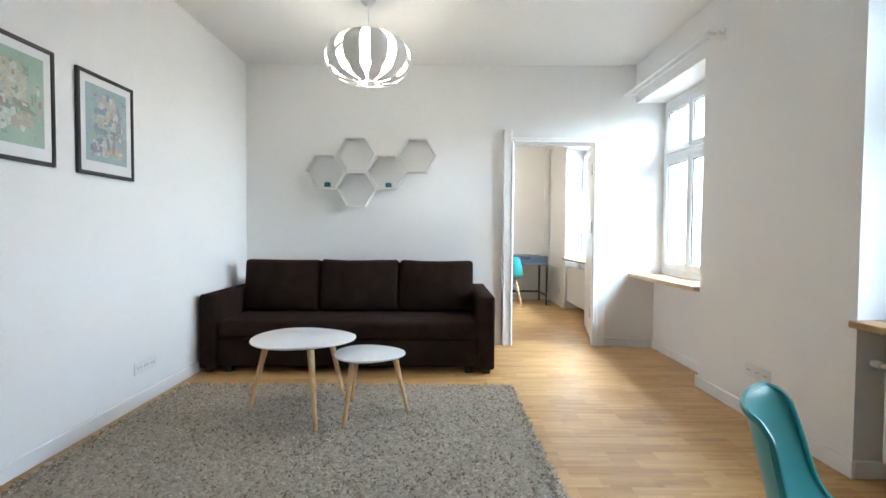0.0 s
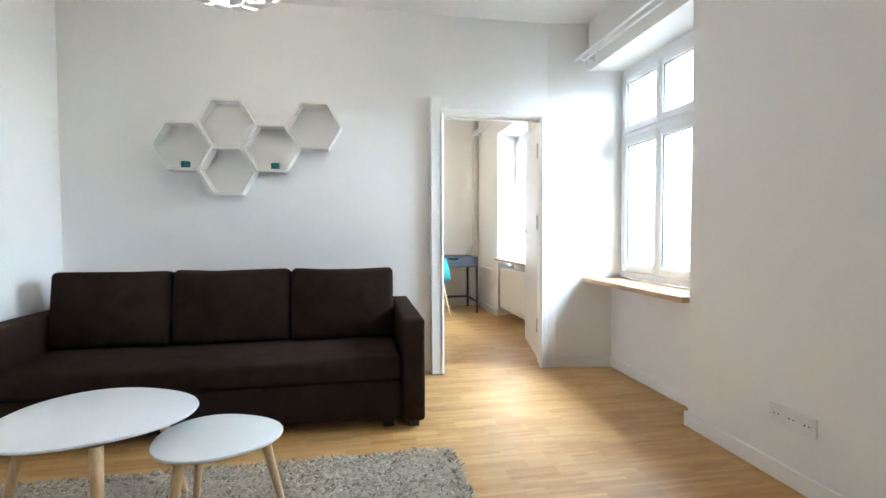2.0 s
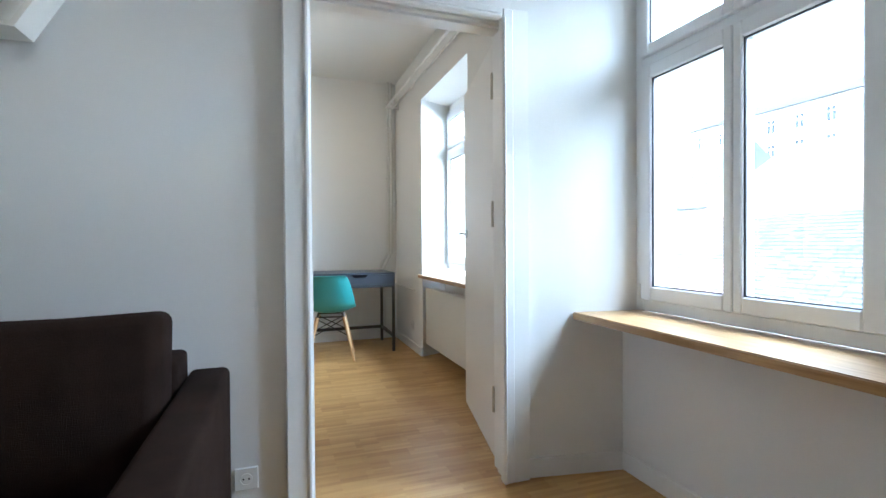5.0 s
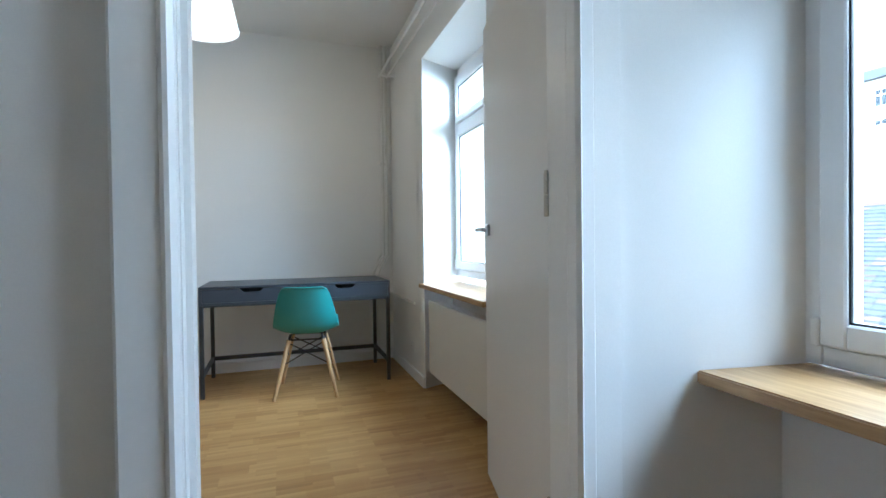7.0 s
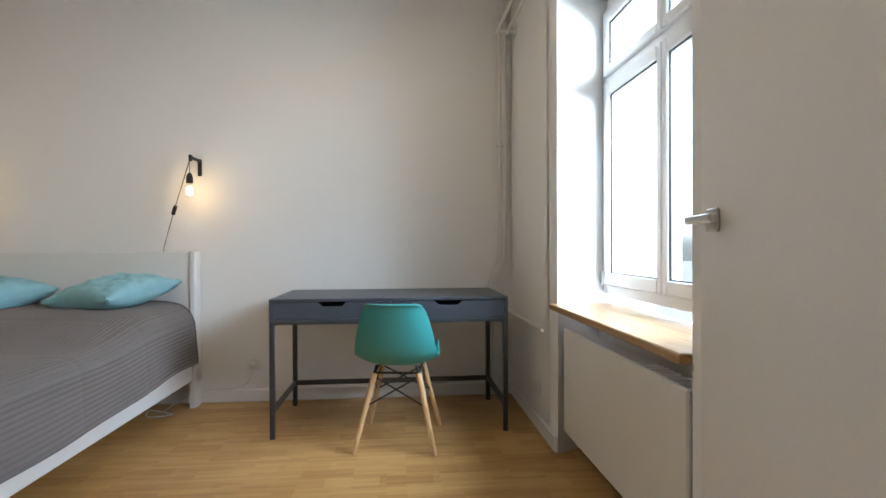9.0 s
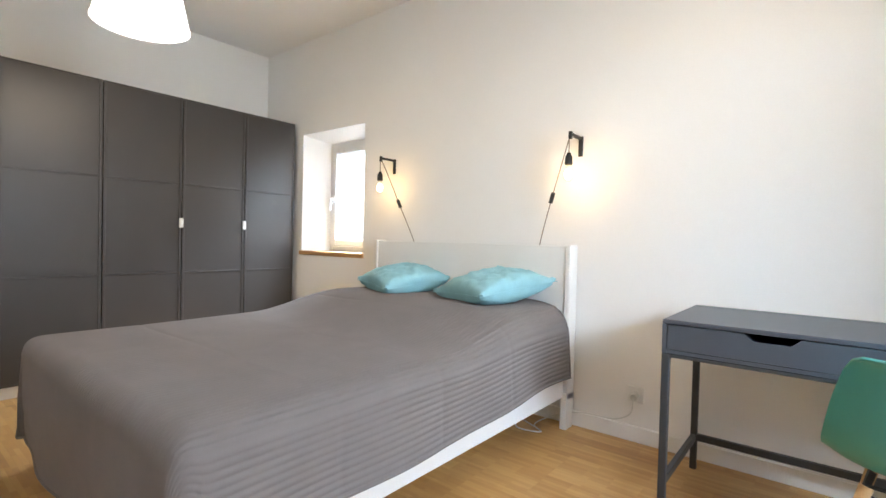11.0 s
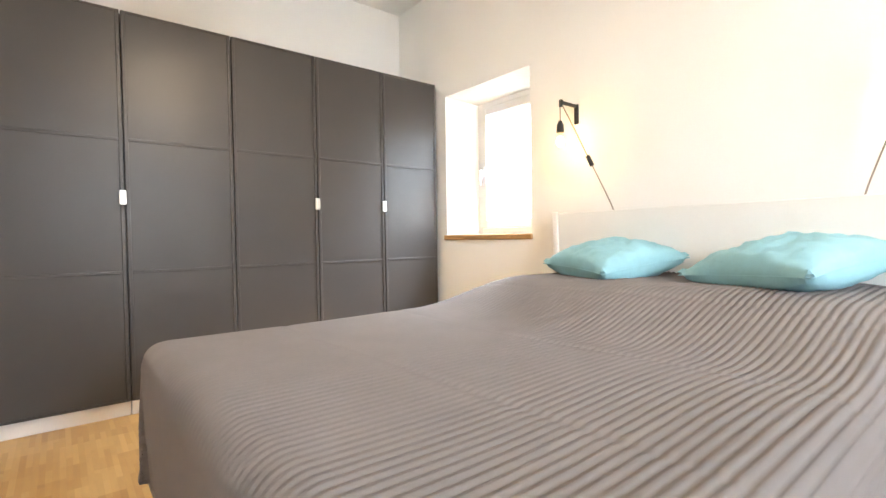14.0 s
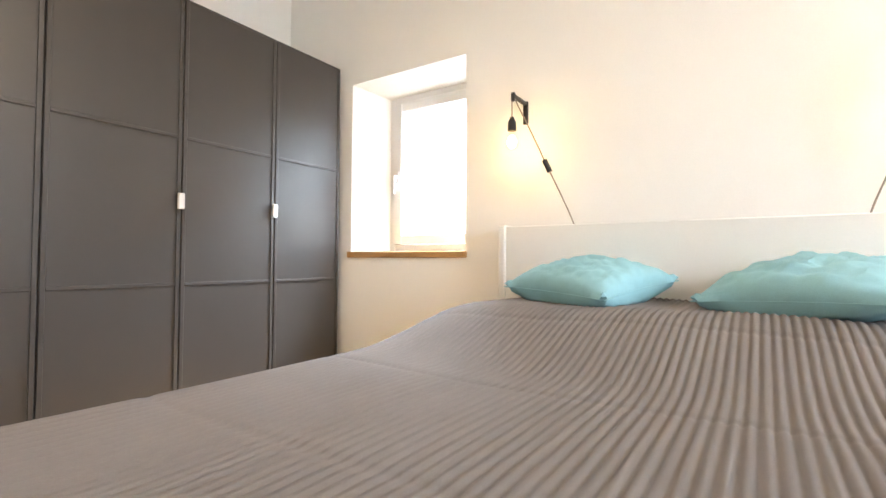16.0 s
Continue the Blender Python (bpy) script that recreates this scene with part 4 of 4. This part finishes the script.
def wardrobe(i):
    y0, y1 = WY[i], WY[i + 1]
    w = thing("wardrobe_unit", "tall grey-brown wardrobe with a three-panel door, closed", "wardrobe", (WXF, y0, 0), 0, "row of wardrobes")
    L, H = y1 - y0, 2.05
    part("carcass", boxes((BW + 0.02 - WXF, -0.022, 0.001, L - 0.001, 0.075, H - 0.012)), WARDIN, w, smooth=False)
    part("plinth", boxes((BW + 0.04 - WXF, -0.03, 0.002, L - 0.002, 0.0, 0.075), bev=0.002), BED, w, "white plinth")
    door = part("door", boxes((-0.021, -0.007, 0.003, L - 0.003, 0.078, H), bev=0.0015), WARD, w)
    g = 0.003
    cuts = (0.078, 0.735, 1.405, H)
    st = 0.018
    part("stile", boxes((-0.007, 0.0, g, g + st, 0.078, H), bev=0.002), WARD, door)
    part("stile", boxes((-0.007, 0.0, L - g - st, L - g, 0.078, H), bev=0.002), WARD, door)
    for z in cuts:
        z0, z1 = (z, z + 0.012) if z == cuts[0] else (z - 0.012, z) if z == H else (z - 0.008, z + 0.008)
        part("rail", boxes((-0.007, -0.0005, g + st, L - g - st, z0, z1), bev=0.002), WARD, door)
    if i in (0, 2, 3):
        part("knob", boxes((0.0, 0.012, L - 0.019, L - 0.007, 1.085, 1.14), (0.012, 0.026, L - 0.027, L + 0.003, 1.075, 1.148), bev=0.004), KNOB, door, "satin aluminium pull")
    return w


for i in range(5):
    wardrobe(i)

BX0, BX1, BY0, BY1 = -1.225, 0.30, 6.165, 8.19


def bed():
    b = thing("bed", "white wooden double bed with a plain headboard", "bed", ((BX0 + BX1) / 2, BY0, 0))
    hw, L = (BX1 - BX0) / 2 - 0.01, BY1 - BY0
    hx = hw + 0.035
    part("headboard", boxes((-hx + 0.035, hx - 0.035, L - 0.005, L + 0.05, 0.25, 1.015), bev=0.004), BED, b)
    for s in (-1, 1):
        x0, x1 = sorted((s * hx, s * (hx - 0.036)))
        part("headboard_post", boxes((x0, x1, L - 0.015, L + 0.078, 0.16, 1.022), bev=0.006), BED, b)
        bm = bmesh.new()
        prism(bm, [(-0.05, 0), (0.035, 0), (0.05, 0.2), (-0.05, 0.2)], -0.018, 0.018)
        bmesh.ops.rotate(bm, verts=bm.verts[:], cent=(0, 0, 0), matrix=Matrix.Rotation(radians(90), 3, 'X'))
        bmesh.ops.rotate(bm, verts=bm.verts[:], cent=(0, 0, 0), matrix=Matrix.Rotation(radians(90), 3, 'Z'))
        bmesh.ops.translate(bm, verts=bm.verts[:], vec=(s * (hx - 0.018), L + 0.03, 0))
        part("leg", bm, BED, b, smooth=False)
        part("leg", boxes((s * hw - 0.03, s * hw + 0.03, 0.035, 0.095, 0, 0.18), bev=0.004), BED, b)
        x0, x1 = sorted((s * (hw + 0.012), s * (hw - 0.016)))
        part("side_rail", boxes((x0, x1, 0.02, L - 0.015, 0.175, 0.36), bev=0.004), BED, b)
    part("foot_rail", boxes((-hw + 0.016, hw - 0.016, 0.02, 0.045, 0.175, 0.36), bev=0.004), BED, b)
    part("slat_base", boxes((-hw + 0.017, hw - 0.017, 0.05, L - 0.02, 0.22, 0.26)), BED, b, smooth=False)
    part("mattress", boxes((-hw + 0.03, hw - 0.03, 0.06, L - 0.02, 0.262, 0.50), bev=0.05), BED, b)


bed()


def bedspread():
    """A quilted spread with ribs along the bed, lying over a pillow at the head and hanging at the sides and the foot."""
    bm = bmesh.new()
    cx, hw = (BX0 + BX1) / 2 - 0.014, (BX1 - BX0) / 2 + 0.036
    pitch, sub = 0.0225, 6
    top, side, foot = 2 * hw, 0.27, 0.42
    total = top + 2 * side
    nu = int(total / pitch) * sub
    y1, y0 = 8.17, BY0 - 0.018
    length = (y1 - y0) + foot
    nv = 230
    R = 0.08

    def fold(d, edge):
        """Distance along the cloth from the edge to (outward, down)."""
        if d <= 0:
            return d, 0.0
        arc = R * math.pi / 2
        if d < arc:
            a = d / R
            return R * math.sin(a), R * (1 - math.cos(a))
        return R + 0.06 * (d - arc), R + (d - arc)

    def f(u, v):
        su = (u - 0.5) * total
        sv = v * length
        rib = abs(math.sin(math.pi * (su + total) / pitch)) ** 0.75 * 0.007
        s = 1 if su >= 0 else -1
        along = sv - foot
        ea, eb = max(0.0, abs(su) - (hw - R)), max(0.0, R - along)
        ed = math.hypot(ea, eb)
        out, drop = fold(ed, 0)
        kx, ky = (ea / ed, eb / ed) if ed > 0 else (0.0, 0.0)
        x = s * (hw - R + out * kx) if ea > 0 else su
        y = y0 + R - min(out, R + 0.012) * ky if eb > 0 else y0 + along
        dx, dy = (drop if kx > 0.3 else 0.0), (drop if ky > 0.3 else 0.0)
        yy = y - y0
        z = 0.572
        t = max(0.0, min(1.0, (yy - 1.0) / 0.62))
        hump = 0.125 * (t * t * (3 - 2 * t))
        edge = max(0.0, 1 - (abs(su) / (hw + 0.03)) ** 6) if abs(su) < hw + 0.03 else 0.0
        z += hump * (0.25 + 0.75 * edge)
        z += 0.014 * noise.noise((su * 2.2, yy * 1.9, 1.0)) * (1 if dx == 0 else 0.4)
        wave = 0.0
        if dx > R and dy == 0:
            wave = 0.009 * math.sin(yy * 9 + 1.2) * (dx - R) / 0.2
            x += s * wave
        if dy > R and dx == 0:
            y += 0.012 * (1 + math.sin(su * 7.5 + 0.6)) * (dy - R) / 0.25
        if kx > 0 and ky > 0:
            drop *= 1 - 0.35 * min(1.0, 4 * kx * kx * ky * ky)
        z -= drop
        nrm = rib
        for cy in (0.46, 0.93, 1.42):
            nrm -= 0.0035 * math.exp(-((yy - cy - 0.01 * math.sin(su * 3)) / 0.011) ** 2)
        if drop > R * 0.6:
            x += s * nrm * kx * 0.6
        else:
            z += nrm
        return (cx + x, y, max(z, 0.03))
    sheet(bm, f, nu, nv)
    bmesh.ops.recalc_face_normals(bm, faces=bm.faces[:])
    rim = [e for e in bm.edges if e.is_boundary]
    hem = bmesh.new()
    chain, cur, left = [], rim[0].verts[0], set(rim)
    while left:
        nxt = [e for e in cur.link_edges if e in left]
        if not nxt:
            break
        left.discard(nxt[0])
        chain.append(cur.co.copy())
        cur = nxt[0].other_vert(cur)
    tube(hem, chain[::3], 0.006, 5, 1)
    spread = thing("bedspread", "taupe-grey quilted bedspread with fine ribs, draped over the bed", "bedspread")
    me = mesh_of("quilted_top", bm, COVER, True)
    ob = new("quilted_top", me)
    ob.parent = spread
    part("hem_binding", hem, COVER, spread)
    md = ob.modifiers.new("thickness", 'SOLIDIFY')
    md.thickness, md.offset = 0.008, -1


bedspread()


def cushion(label, at, turn, size, tilt):
    bm = bmesh.new()
    n = 40
    for side in (1, -1):
        def f(u, v, side=side):
            a, b = 2 * u - 1, 2 * v - 1
            pinch = 1 - 0.085 * (1 - abs(b) ** 2) * abs(a) ** 6
            pinch2 = 1 - 0.085 * (1 - abs(a) ** 2) * abs(b) ** 6
            puff = max(0.0, (1 - a ** 2) * (1 - b ** 2)) ** 0.42
            cr = 0.014 * noise.noise((a * 3 + side, b * 3, turn)) + 0.009 * noise.noise((a * 7, b * 7 + side, turn)) + 0.005 * noise.noise((a * 16, b * 11 + side, turn))
            return (a * size / 2 * pinch, b * size / 2 * pinch2, side * 0.098 * puff * (1 + 3.0 * cr) + cr * puff + (0.012 if abs(a) > 0.9 and abs(b) > 0.9 else 0))
        sheet(bm, f, n, n)
    bmesh.ops.remove_doubles(bm, verts=bm.verts[:], dist=0.0005)
    bmesh.ops.recalc_face_normals(bm, faces=bm.faces[:])
    c = thing("cushion", label, "cushion", at, 0, "aqua cushions on the bed")
    c.matrix_world = pose(*at, tilt[0], tilt[1], turn)
    part("cover", bm, CUSHION, c)
    seam = bmesh.new()
    h = size / 2
    pts = []
    for k in range(40):
        t = k / 40 * 4
        q, w = int(t), (t % 1) * 2 - 1
        p = 1 - 0.085 * (1 - w * w)
        e = [(w, -p), (p, w), (-w, p), (-p, -w)][q]
        pts.append((e[0] * h, e[1] * h, 0.0))
    tube(seam, pts + [pts[0]], 0.002, 5, 2)
    part("seam", seam, CUSHION, c)


cushion("square aqua velvet cushion lying on the bedspread near the window", (-0.755, 7.98, 0.765), -20, 0.46, (7, 3))
cushion("square aqua velvet cushion lying on the bedspread beside the desk", (-0.065, 8.0, 0.772), -22, 0.51, (8, -3))


def swing_lamp(x, lean):
    """A black wall bracket with a hanging bare bulb and its cord running down behind the headboard."""
    p = thing("wall_lamp", "black wall bracket lamp with a hanging bare filament bulb, lit", "wall lamp", (x, BF, 1.56), 0, "bedside wall lamps")
    part("wall_plate", boxes((-0.013, 0.013, -0.012, 0.0, -0.04, 0.072), bev=0.003), BLACKMETAL, p)
    part("arm", boxes((-0.009, 0.009, -0.15, -0.012, 0.052, 0.068), (-0.009, 0.009, -0.155, -0.138, 0.035, 0.075), bev=0.002), BLACKMETAL, p)
    cx = -0.006
    part("pendant_cord", rods(((cx, -0.147, 0.04), (cx, -0.147, -0.042), 0.003), seg=8), CORD, p)
    part("lamp_holder", lathe(bmesh.new(), [(0.0, 0.0), (0.010, 0.0), (0.013, -0.012), (0.019, -0.02), (0.021, -0.062), (0.017, -0.066), (0.0, -0.066)], 20), BLACKMETAL, p).location = (cx, -0.147, -0.040)
    bulb = lathe(bmesh.new(), [(0.013, -0.064), (0.014, -0.078), (0.026, -0.098), (0.031, -0.118), (0.027, -0.14), (0.014, -0.153), (0.0, -0.156)], 20)
    gl = part("bulb", bulb, BULBGLASS, p, "clear glass bulb")
    gl.location = (cx, -0.147, -0.040)
    gl.visible_shadow = False
    fl = lathe(bmesh.new(), [(0.0, -0.082), (0.014, -0.09), (0.023, -0.115), (0.016, -0.14), (0.0, -0.146)], 14)
    ff = part("filament", fl, FILAMENT, p, "glowing filament")
    ff.location = (cx, -0.147, -0.040)
    ff.visible_shadow = False
    e = Vector((lean * 0.62, -0.095, -0.275))
    tube_pts = [(0, -0.147, 0.06), (lean * 0.31, -0.12, -0.105), tuple(e), (lean * 1.02, -0.055, -0.50), (lean * 1.2, -0.03, -0.64)]
    part("mains_cord", tube(bmesh.new(), tube_pts, 0.0032, 6, 6), CORD, p)
    d = (Vector(tube_pts[3]) - Vector(tube_pts[1])).normalized()
    sw = bmesh.new()
    rod(sw, e - d * 0.03, e + d * 0.03, 0.012, seg=12)
    part("cord_switch", sw, BLACKMETAL, p, "black in-line switch")
    ld = bpy.data.lights.new("bedside_light", 'POINT')
    ld.energy, ld.color, ld.shadow_soft_size = 0.026, (1.0, 0.50, 0.15), 0.03
    lo = new("bedside_light", ld)
    lo.location = (x + cx, BF - 0.147, 1.56 - 0.157)


BULBGLASS = glazing("clear_bulb_glass")
swing_lamp(-1.155, 0.235)
swing_lamp(0.318, -0.20)


def shade_pendant(label, x, y, zb):
    p = thing("shade_pendant", label, "ceiling lamp", (x, y, zb), 0, "bedroom shade pendants")
    r0, r1, h = 0.207, 0.155, 0.25
    part("shade", lathe(bmesh.new(), [(r0, 0.0), (r1, h), (r1 - 0.004, h), (r0 - 0.004, 0.0)], 40), SHADE, p, "translucent cream fabric shade")
    part("rim_ring", lathe(bmesh.new(), [(r0 + 0.002, 0.0), (r0 + 0.002, 0.008), (r0 - 0.005, 0.008), (r0 - 0.005, 0.0), (r0 + 0.002, 0.0)], 40), SHADE, p)
    part("diffuser", lathe(bmesh.new(), [(0.0, 0.04), (r0 - 0.035, 0.04), (r0 - 0.035, 0.046), (0.0, 0.046)], 40), BULB, p, "glowing opal diffuser")
    part("spider", boxes((-r1, r1, -0.003, 0.003, h - 0.02, h - 0.014), (-0.003, 0.003, -r1, r1, h - 0.02, h - 0.014)), LAMPSTEEL, p)
    part("cord", rods(((0, 0, h - 0.02), (0, 0, CB - zb - 0.02), 0.003), seg=8), WHITECORD, p)
    part("ceiling_rose", lathe(bmesh.new(), [(0.0, CB - zb - 0.04), (0.02, CB - zb - 0.04), (0.048, CB - zb - 0.015), (0.05, CB - zb), (0.0, CB - zb)], 24), LAMPSTEEL, p)
    ld = bpy.data.lights.new("shade_light", 'POINT')
    ld.energy, ld.color, ld.shadow_soft_size = 0.48, (1.0, 0.74, 0.46), 0.08
    lo = new("shade_light", ld)
    lo.location = (x, y, zb - 0.03)


SHADE = glow("lit_cream_shade", (1.0, 0.9, 0.72), 0.075)
shade_pendant("cream drum shade pendant lamp, lit, above the bed", -1.19, 6.58, 2.03)
shade_pendant("cream drum shade pendant lamp, lit, near the desk", 1.06, 7.10, 2.295)

# heating pipes in the corner by the desk
pipes = thing("heating_pipes", "pair of white painted heating pipes in the corner", "pipe", (2.345, 8.23, 0))
part("pipe", tube(bmesh.new(), [(0.0, 0, CB), (0.0, 0, 1.9), (0.0, 0, 1.02), (-0.02, 0, 0.93), (-0.085, 0, 0.80), (-0.10, 0, 0.70), (-0.10, 0, 0.35), (-0.10, 0, 0.06)], 0.012, 10), PIPE, pipes)
part("pipe", tube(bmesh.new(), [(0.038, 0.01, CB), (0.038, 0.01, 1.9), (0.038, 0.01, 1.02), (0.02, 0.01, 0.92), (-0.04, 0.01, 0.80), (-0.055, 0.01, 0.70), (-0.055, 0.01, 0.35), (-0.055, 0.01, 0.06)], 0.012, 10), PIPE, pipes)
for z in (0.62, 1.75, 2.6):
    part("pipe_clip", boxes((-0.08 if z < 1 else -0.016, 0.056 if z > 1 else -0.03, 0.0, 0.05, z - 0.008, z + 0.008), bev=0.002), PIPE, pipes)
part("branch_pipe", tube(bmesh.new(), [(-0.05, -0.01, 0.60), (0.0, -0.015, 0.60), (0.045, -0.03, 0.60), (0.05, -0.5, 0.60), (0.05, -0.83, 0.60)], 0.008, 8), PIPE, pipes)

socket_plate("white single wall socket with a plug between bed and desk", (0.66, BF, 0.25), 180, 1)
socket_plate("white single wall socket by the radiator", (BR, 7.62, 0.24), 90, 1)
plug = thing("power_cord", "white mains cord running along the skirting under the bed", "cable", (0.66, BF, 0))
part("plug", rods(((0, -0.01, 0.245), (0, -0.045, 0.24), 0.018)), WHITECORD, plug)
part("cable", tube(bmesh.new(), [(0, -0.045, 0.235), (-0.01, -0.06, 0.16), (-0.10, -0.04, 0.105), (-0.28, -0.03, 0.09), (-0.42, -0.05, 0.05), (-0.50, -0.16, 0.006), (-0.42, -0.24, 0.006), (-0.55, -0.27, 0.006), (-0.60, -0.15, 0.006), (-0.48, -0.20, 0.008)], 0.0035, 6), WHITECORD, plug)

# ---- outside ----
setting("ground", boxes((3.02, 400, -300, 300, -9.2, -9.0)), GROUND, "grey courtyard and street ground", "ground")


def far_house(label, x0, x1, y0, y1, z0, zw, zr, wallm, roofm, ridge_axis, rows, cols, face_x, wall_label=""):
    h = thing("house", label, "building", (x0, y0, z0))
    w, d, hw = x1 - x0, y1 - y0, zw - z0
    part("wall", boxes((0, w, 0, d, 0, hw)), wallm, h, smooth=False)
    bm = bmesh.new()
    hr = zr - z0
    o = 0.35
    if ridge_axis == 'y':
        q = [(-o, -o, hw - 0.1), (w + o, -o, hw - 0.1), (w + o, d + o, hw - 0.1), (-o, d + o, hw - 0.1), (w / 2, d * 0.1, hr), (w / 2, d * 0.9, hr)]
        fs = ((0, 4, 5, 3), (1, 2, 5, 4), (0, 1, 4), (2, 3, 5), (0, 3, 2, 1))
    else:
        q = [(-o, -o, hw - 0.1), (w + o, -o, hw - 0.1), (w + o, d + o, hw - 0.1), (-o, d + o, hw - 0.1), (w * 0.05, d / 2, hr), (w * 0.95, d / 2, hr)]
        fs = ((0, 1, 5, 4), (2, 3, 4, 5), (0, 4, 3), (1, 2, 5), (0, 3, 2, 1))
    vs = [bm.verts.new(p) for p in q]
    for f in fs:
        bm.faces.new([vs[i] for i in f])
    bmesh.ops.recalc_face_normals(bm, faces=bm.faces[:])
    roof = part("roof", bm, roofm, h, smooth=False)
    tiles = bmesh.new()
    if ridge_axis == 'y':
        n = 34
        for k in range(n):
            t0, t1 = k / n, (k + 1) / n
            xa, xb = -o + t0 * (w / 2 + o), -o + t1 * (w / 2 + o)
            za, zb = hw - 0.1 + t0 * (hr - hw + 0.1), hw - 0.1 + t1 * (hr - hw + 0.1)
            ya, yb = -o + t0 * (d * 0.1 + o), d + o - t0 * (d * 0.1 + o)
            m = 40
            for j in range(m):
                p0, p1 = ya + (yb - ya) * j / m, ya + (yb - ya) * (j + 0.93) / m
                v = [tiles.verts.new(p) for p in ((xa, p0, za + 0.10), (xa, p1, za + 0.10), (xb, p1, zb + 0.04), (xb, p0, zb + 0.04))]
                tiles.faces.new(v)
                v2 = [tiles.verts.new(p) for p in ((xa, p0, za + 0.02), (xa, p1, za + 0.02), (xa, p1, za + 0.10), (xa, p0, za + 0.10))]
                tiles.faces.new(v2)
        tagged(part("tiles", tiles, roofm, roof, smooth=False), kind="stuff")
        part("ridge", rods(((w / 2, d * 0.1, hr + 0.02), (w / 2, d * 0.9, hr + 0.02), 0.12)), ROOFTILE, roof)
    else:
        tiles.free()
    for r in range(rows):
        for c in range(cols):
            zc = 1.5 + r * 3.2
            yc = d * (c + 0.5) / cols
            if zc + 1.8 > hw:
                continue
            win = part("window", boxes((-0.03, 0.05, yc - 0.55, yc + 0.55, zc, zc + 1.8)), DARKGLASS, h, smooth=False)
            part("window_frame", boxes((-0.06, 0.0, yc - 0.62, yc - 0.52, zc - 0.06, zc + 1.86), (-0.06, 0.0, yc + 0.52, yc + 0.62, zc - 0.06, zc + 1.86), (-0.06, 0.0, yc - 0.52, yc + 0.52, zc - 0.06, zc + 0.04),
                                       (-0.06, 0.0, yc - 0.52, yc + 0.52, zc + 1.76, zc + 1.86), (-0.05, 0.0, yc - 0.04, yc + 0.04, zc, zc + 1.8), (-0.05, 0.0, yc - 0.52, yc + 0.52, zc + 1.15, zc + 1.22)), PVC, win, smooth=False)
    return h


MIXED = grainy("weathered_grey_and_red_tiles", (0.20, 0.21, 0.23), 0.85, amount=0.35, scale=0.8, fine=14, bump=0.4)
nt, lt = MIXED.node_tree.nodes, MIXED.node_tree.links
gi, rp, pos = nt.new("ShaderNodeNewGeometry"), nt.new("ShaderNodeValToRGB"), nt.new("ShaderNodeTexNoise")
pos.inputs["Scale"].default_value = 0.55
mx = nt.new("ShaderNodeMath")
mx.operation = 'MULTIPLY_ADD'
mx.inputs[1].default_value = 0.22
lt.new(gi.outputs["Random Per Island"], mx.inputs[0])
lt.new(pos.outputs[0], mx.inputs[2])
rp.color_ramp.elements[0].position, rp.color_ramp.elements[0].color = 0.4, (0.06, 0.075, 0.088, 1)
rp.color_ramp.elements[1].position, rp.color_ramp.elements[1].color = 0.85, (0.125, 0.125, 0.125, 1)
red = rp.color_ramp.elements.new(0.66)
red.color = (0.19, 0.10, 0.075, 1)
gre = rp.color_ramp.elements.new(0.57)
gre.color = (0.08, 0.092, 0.10, 1)
lt.new(mx.outputs[0], rp.inputs[0])
lt.new(rp.outputs[0], nt["Principled BSDF"].inputs["Base Color"])

far_house("low courtyard house with weathered grey and red tiled roof", 14, 26, 6.5, 22, -9, -2.2, 2.1, PALEFACADE, MIXED, 'y', 2, 5, True)
far_house("pale house with a steep red tiled roof behind the courtyard", 30, 44, 14, 30, -9, 2.3, 7.8, PALEFACADE, ROOFTILE, 'y', 3, 5, True)
far_house("tall pale apartment house with rows of windows", 62, 76, 10, 60, -9, 18, 21, PALEFACADE, SLATE, 'y', 8, 14, True)
far_house("slate roofed house with a small turret", 36, 48, 33, 46, -9, 4.0, 10, PALEFACADE, SLATE, 'y', 3, 4, True)
far_house("pale neighbouring house across the yard", 40, 52, -30, 8, -9, 9, 13, PALEFACADE, ROOFTILE, 'y', 5, 10, True)
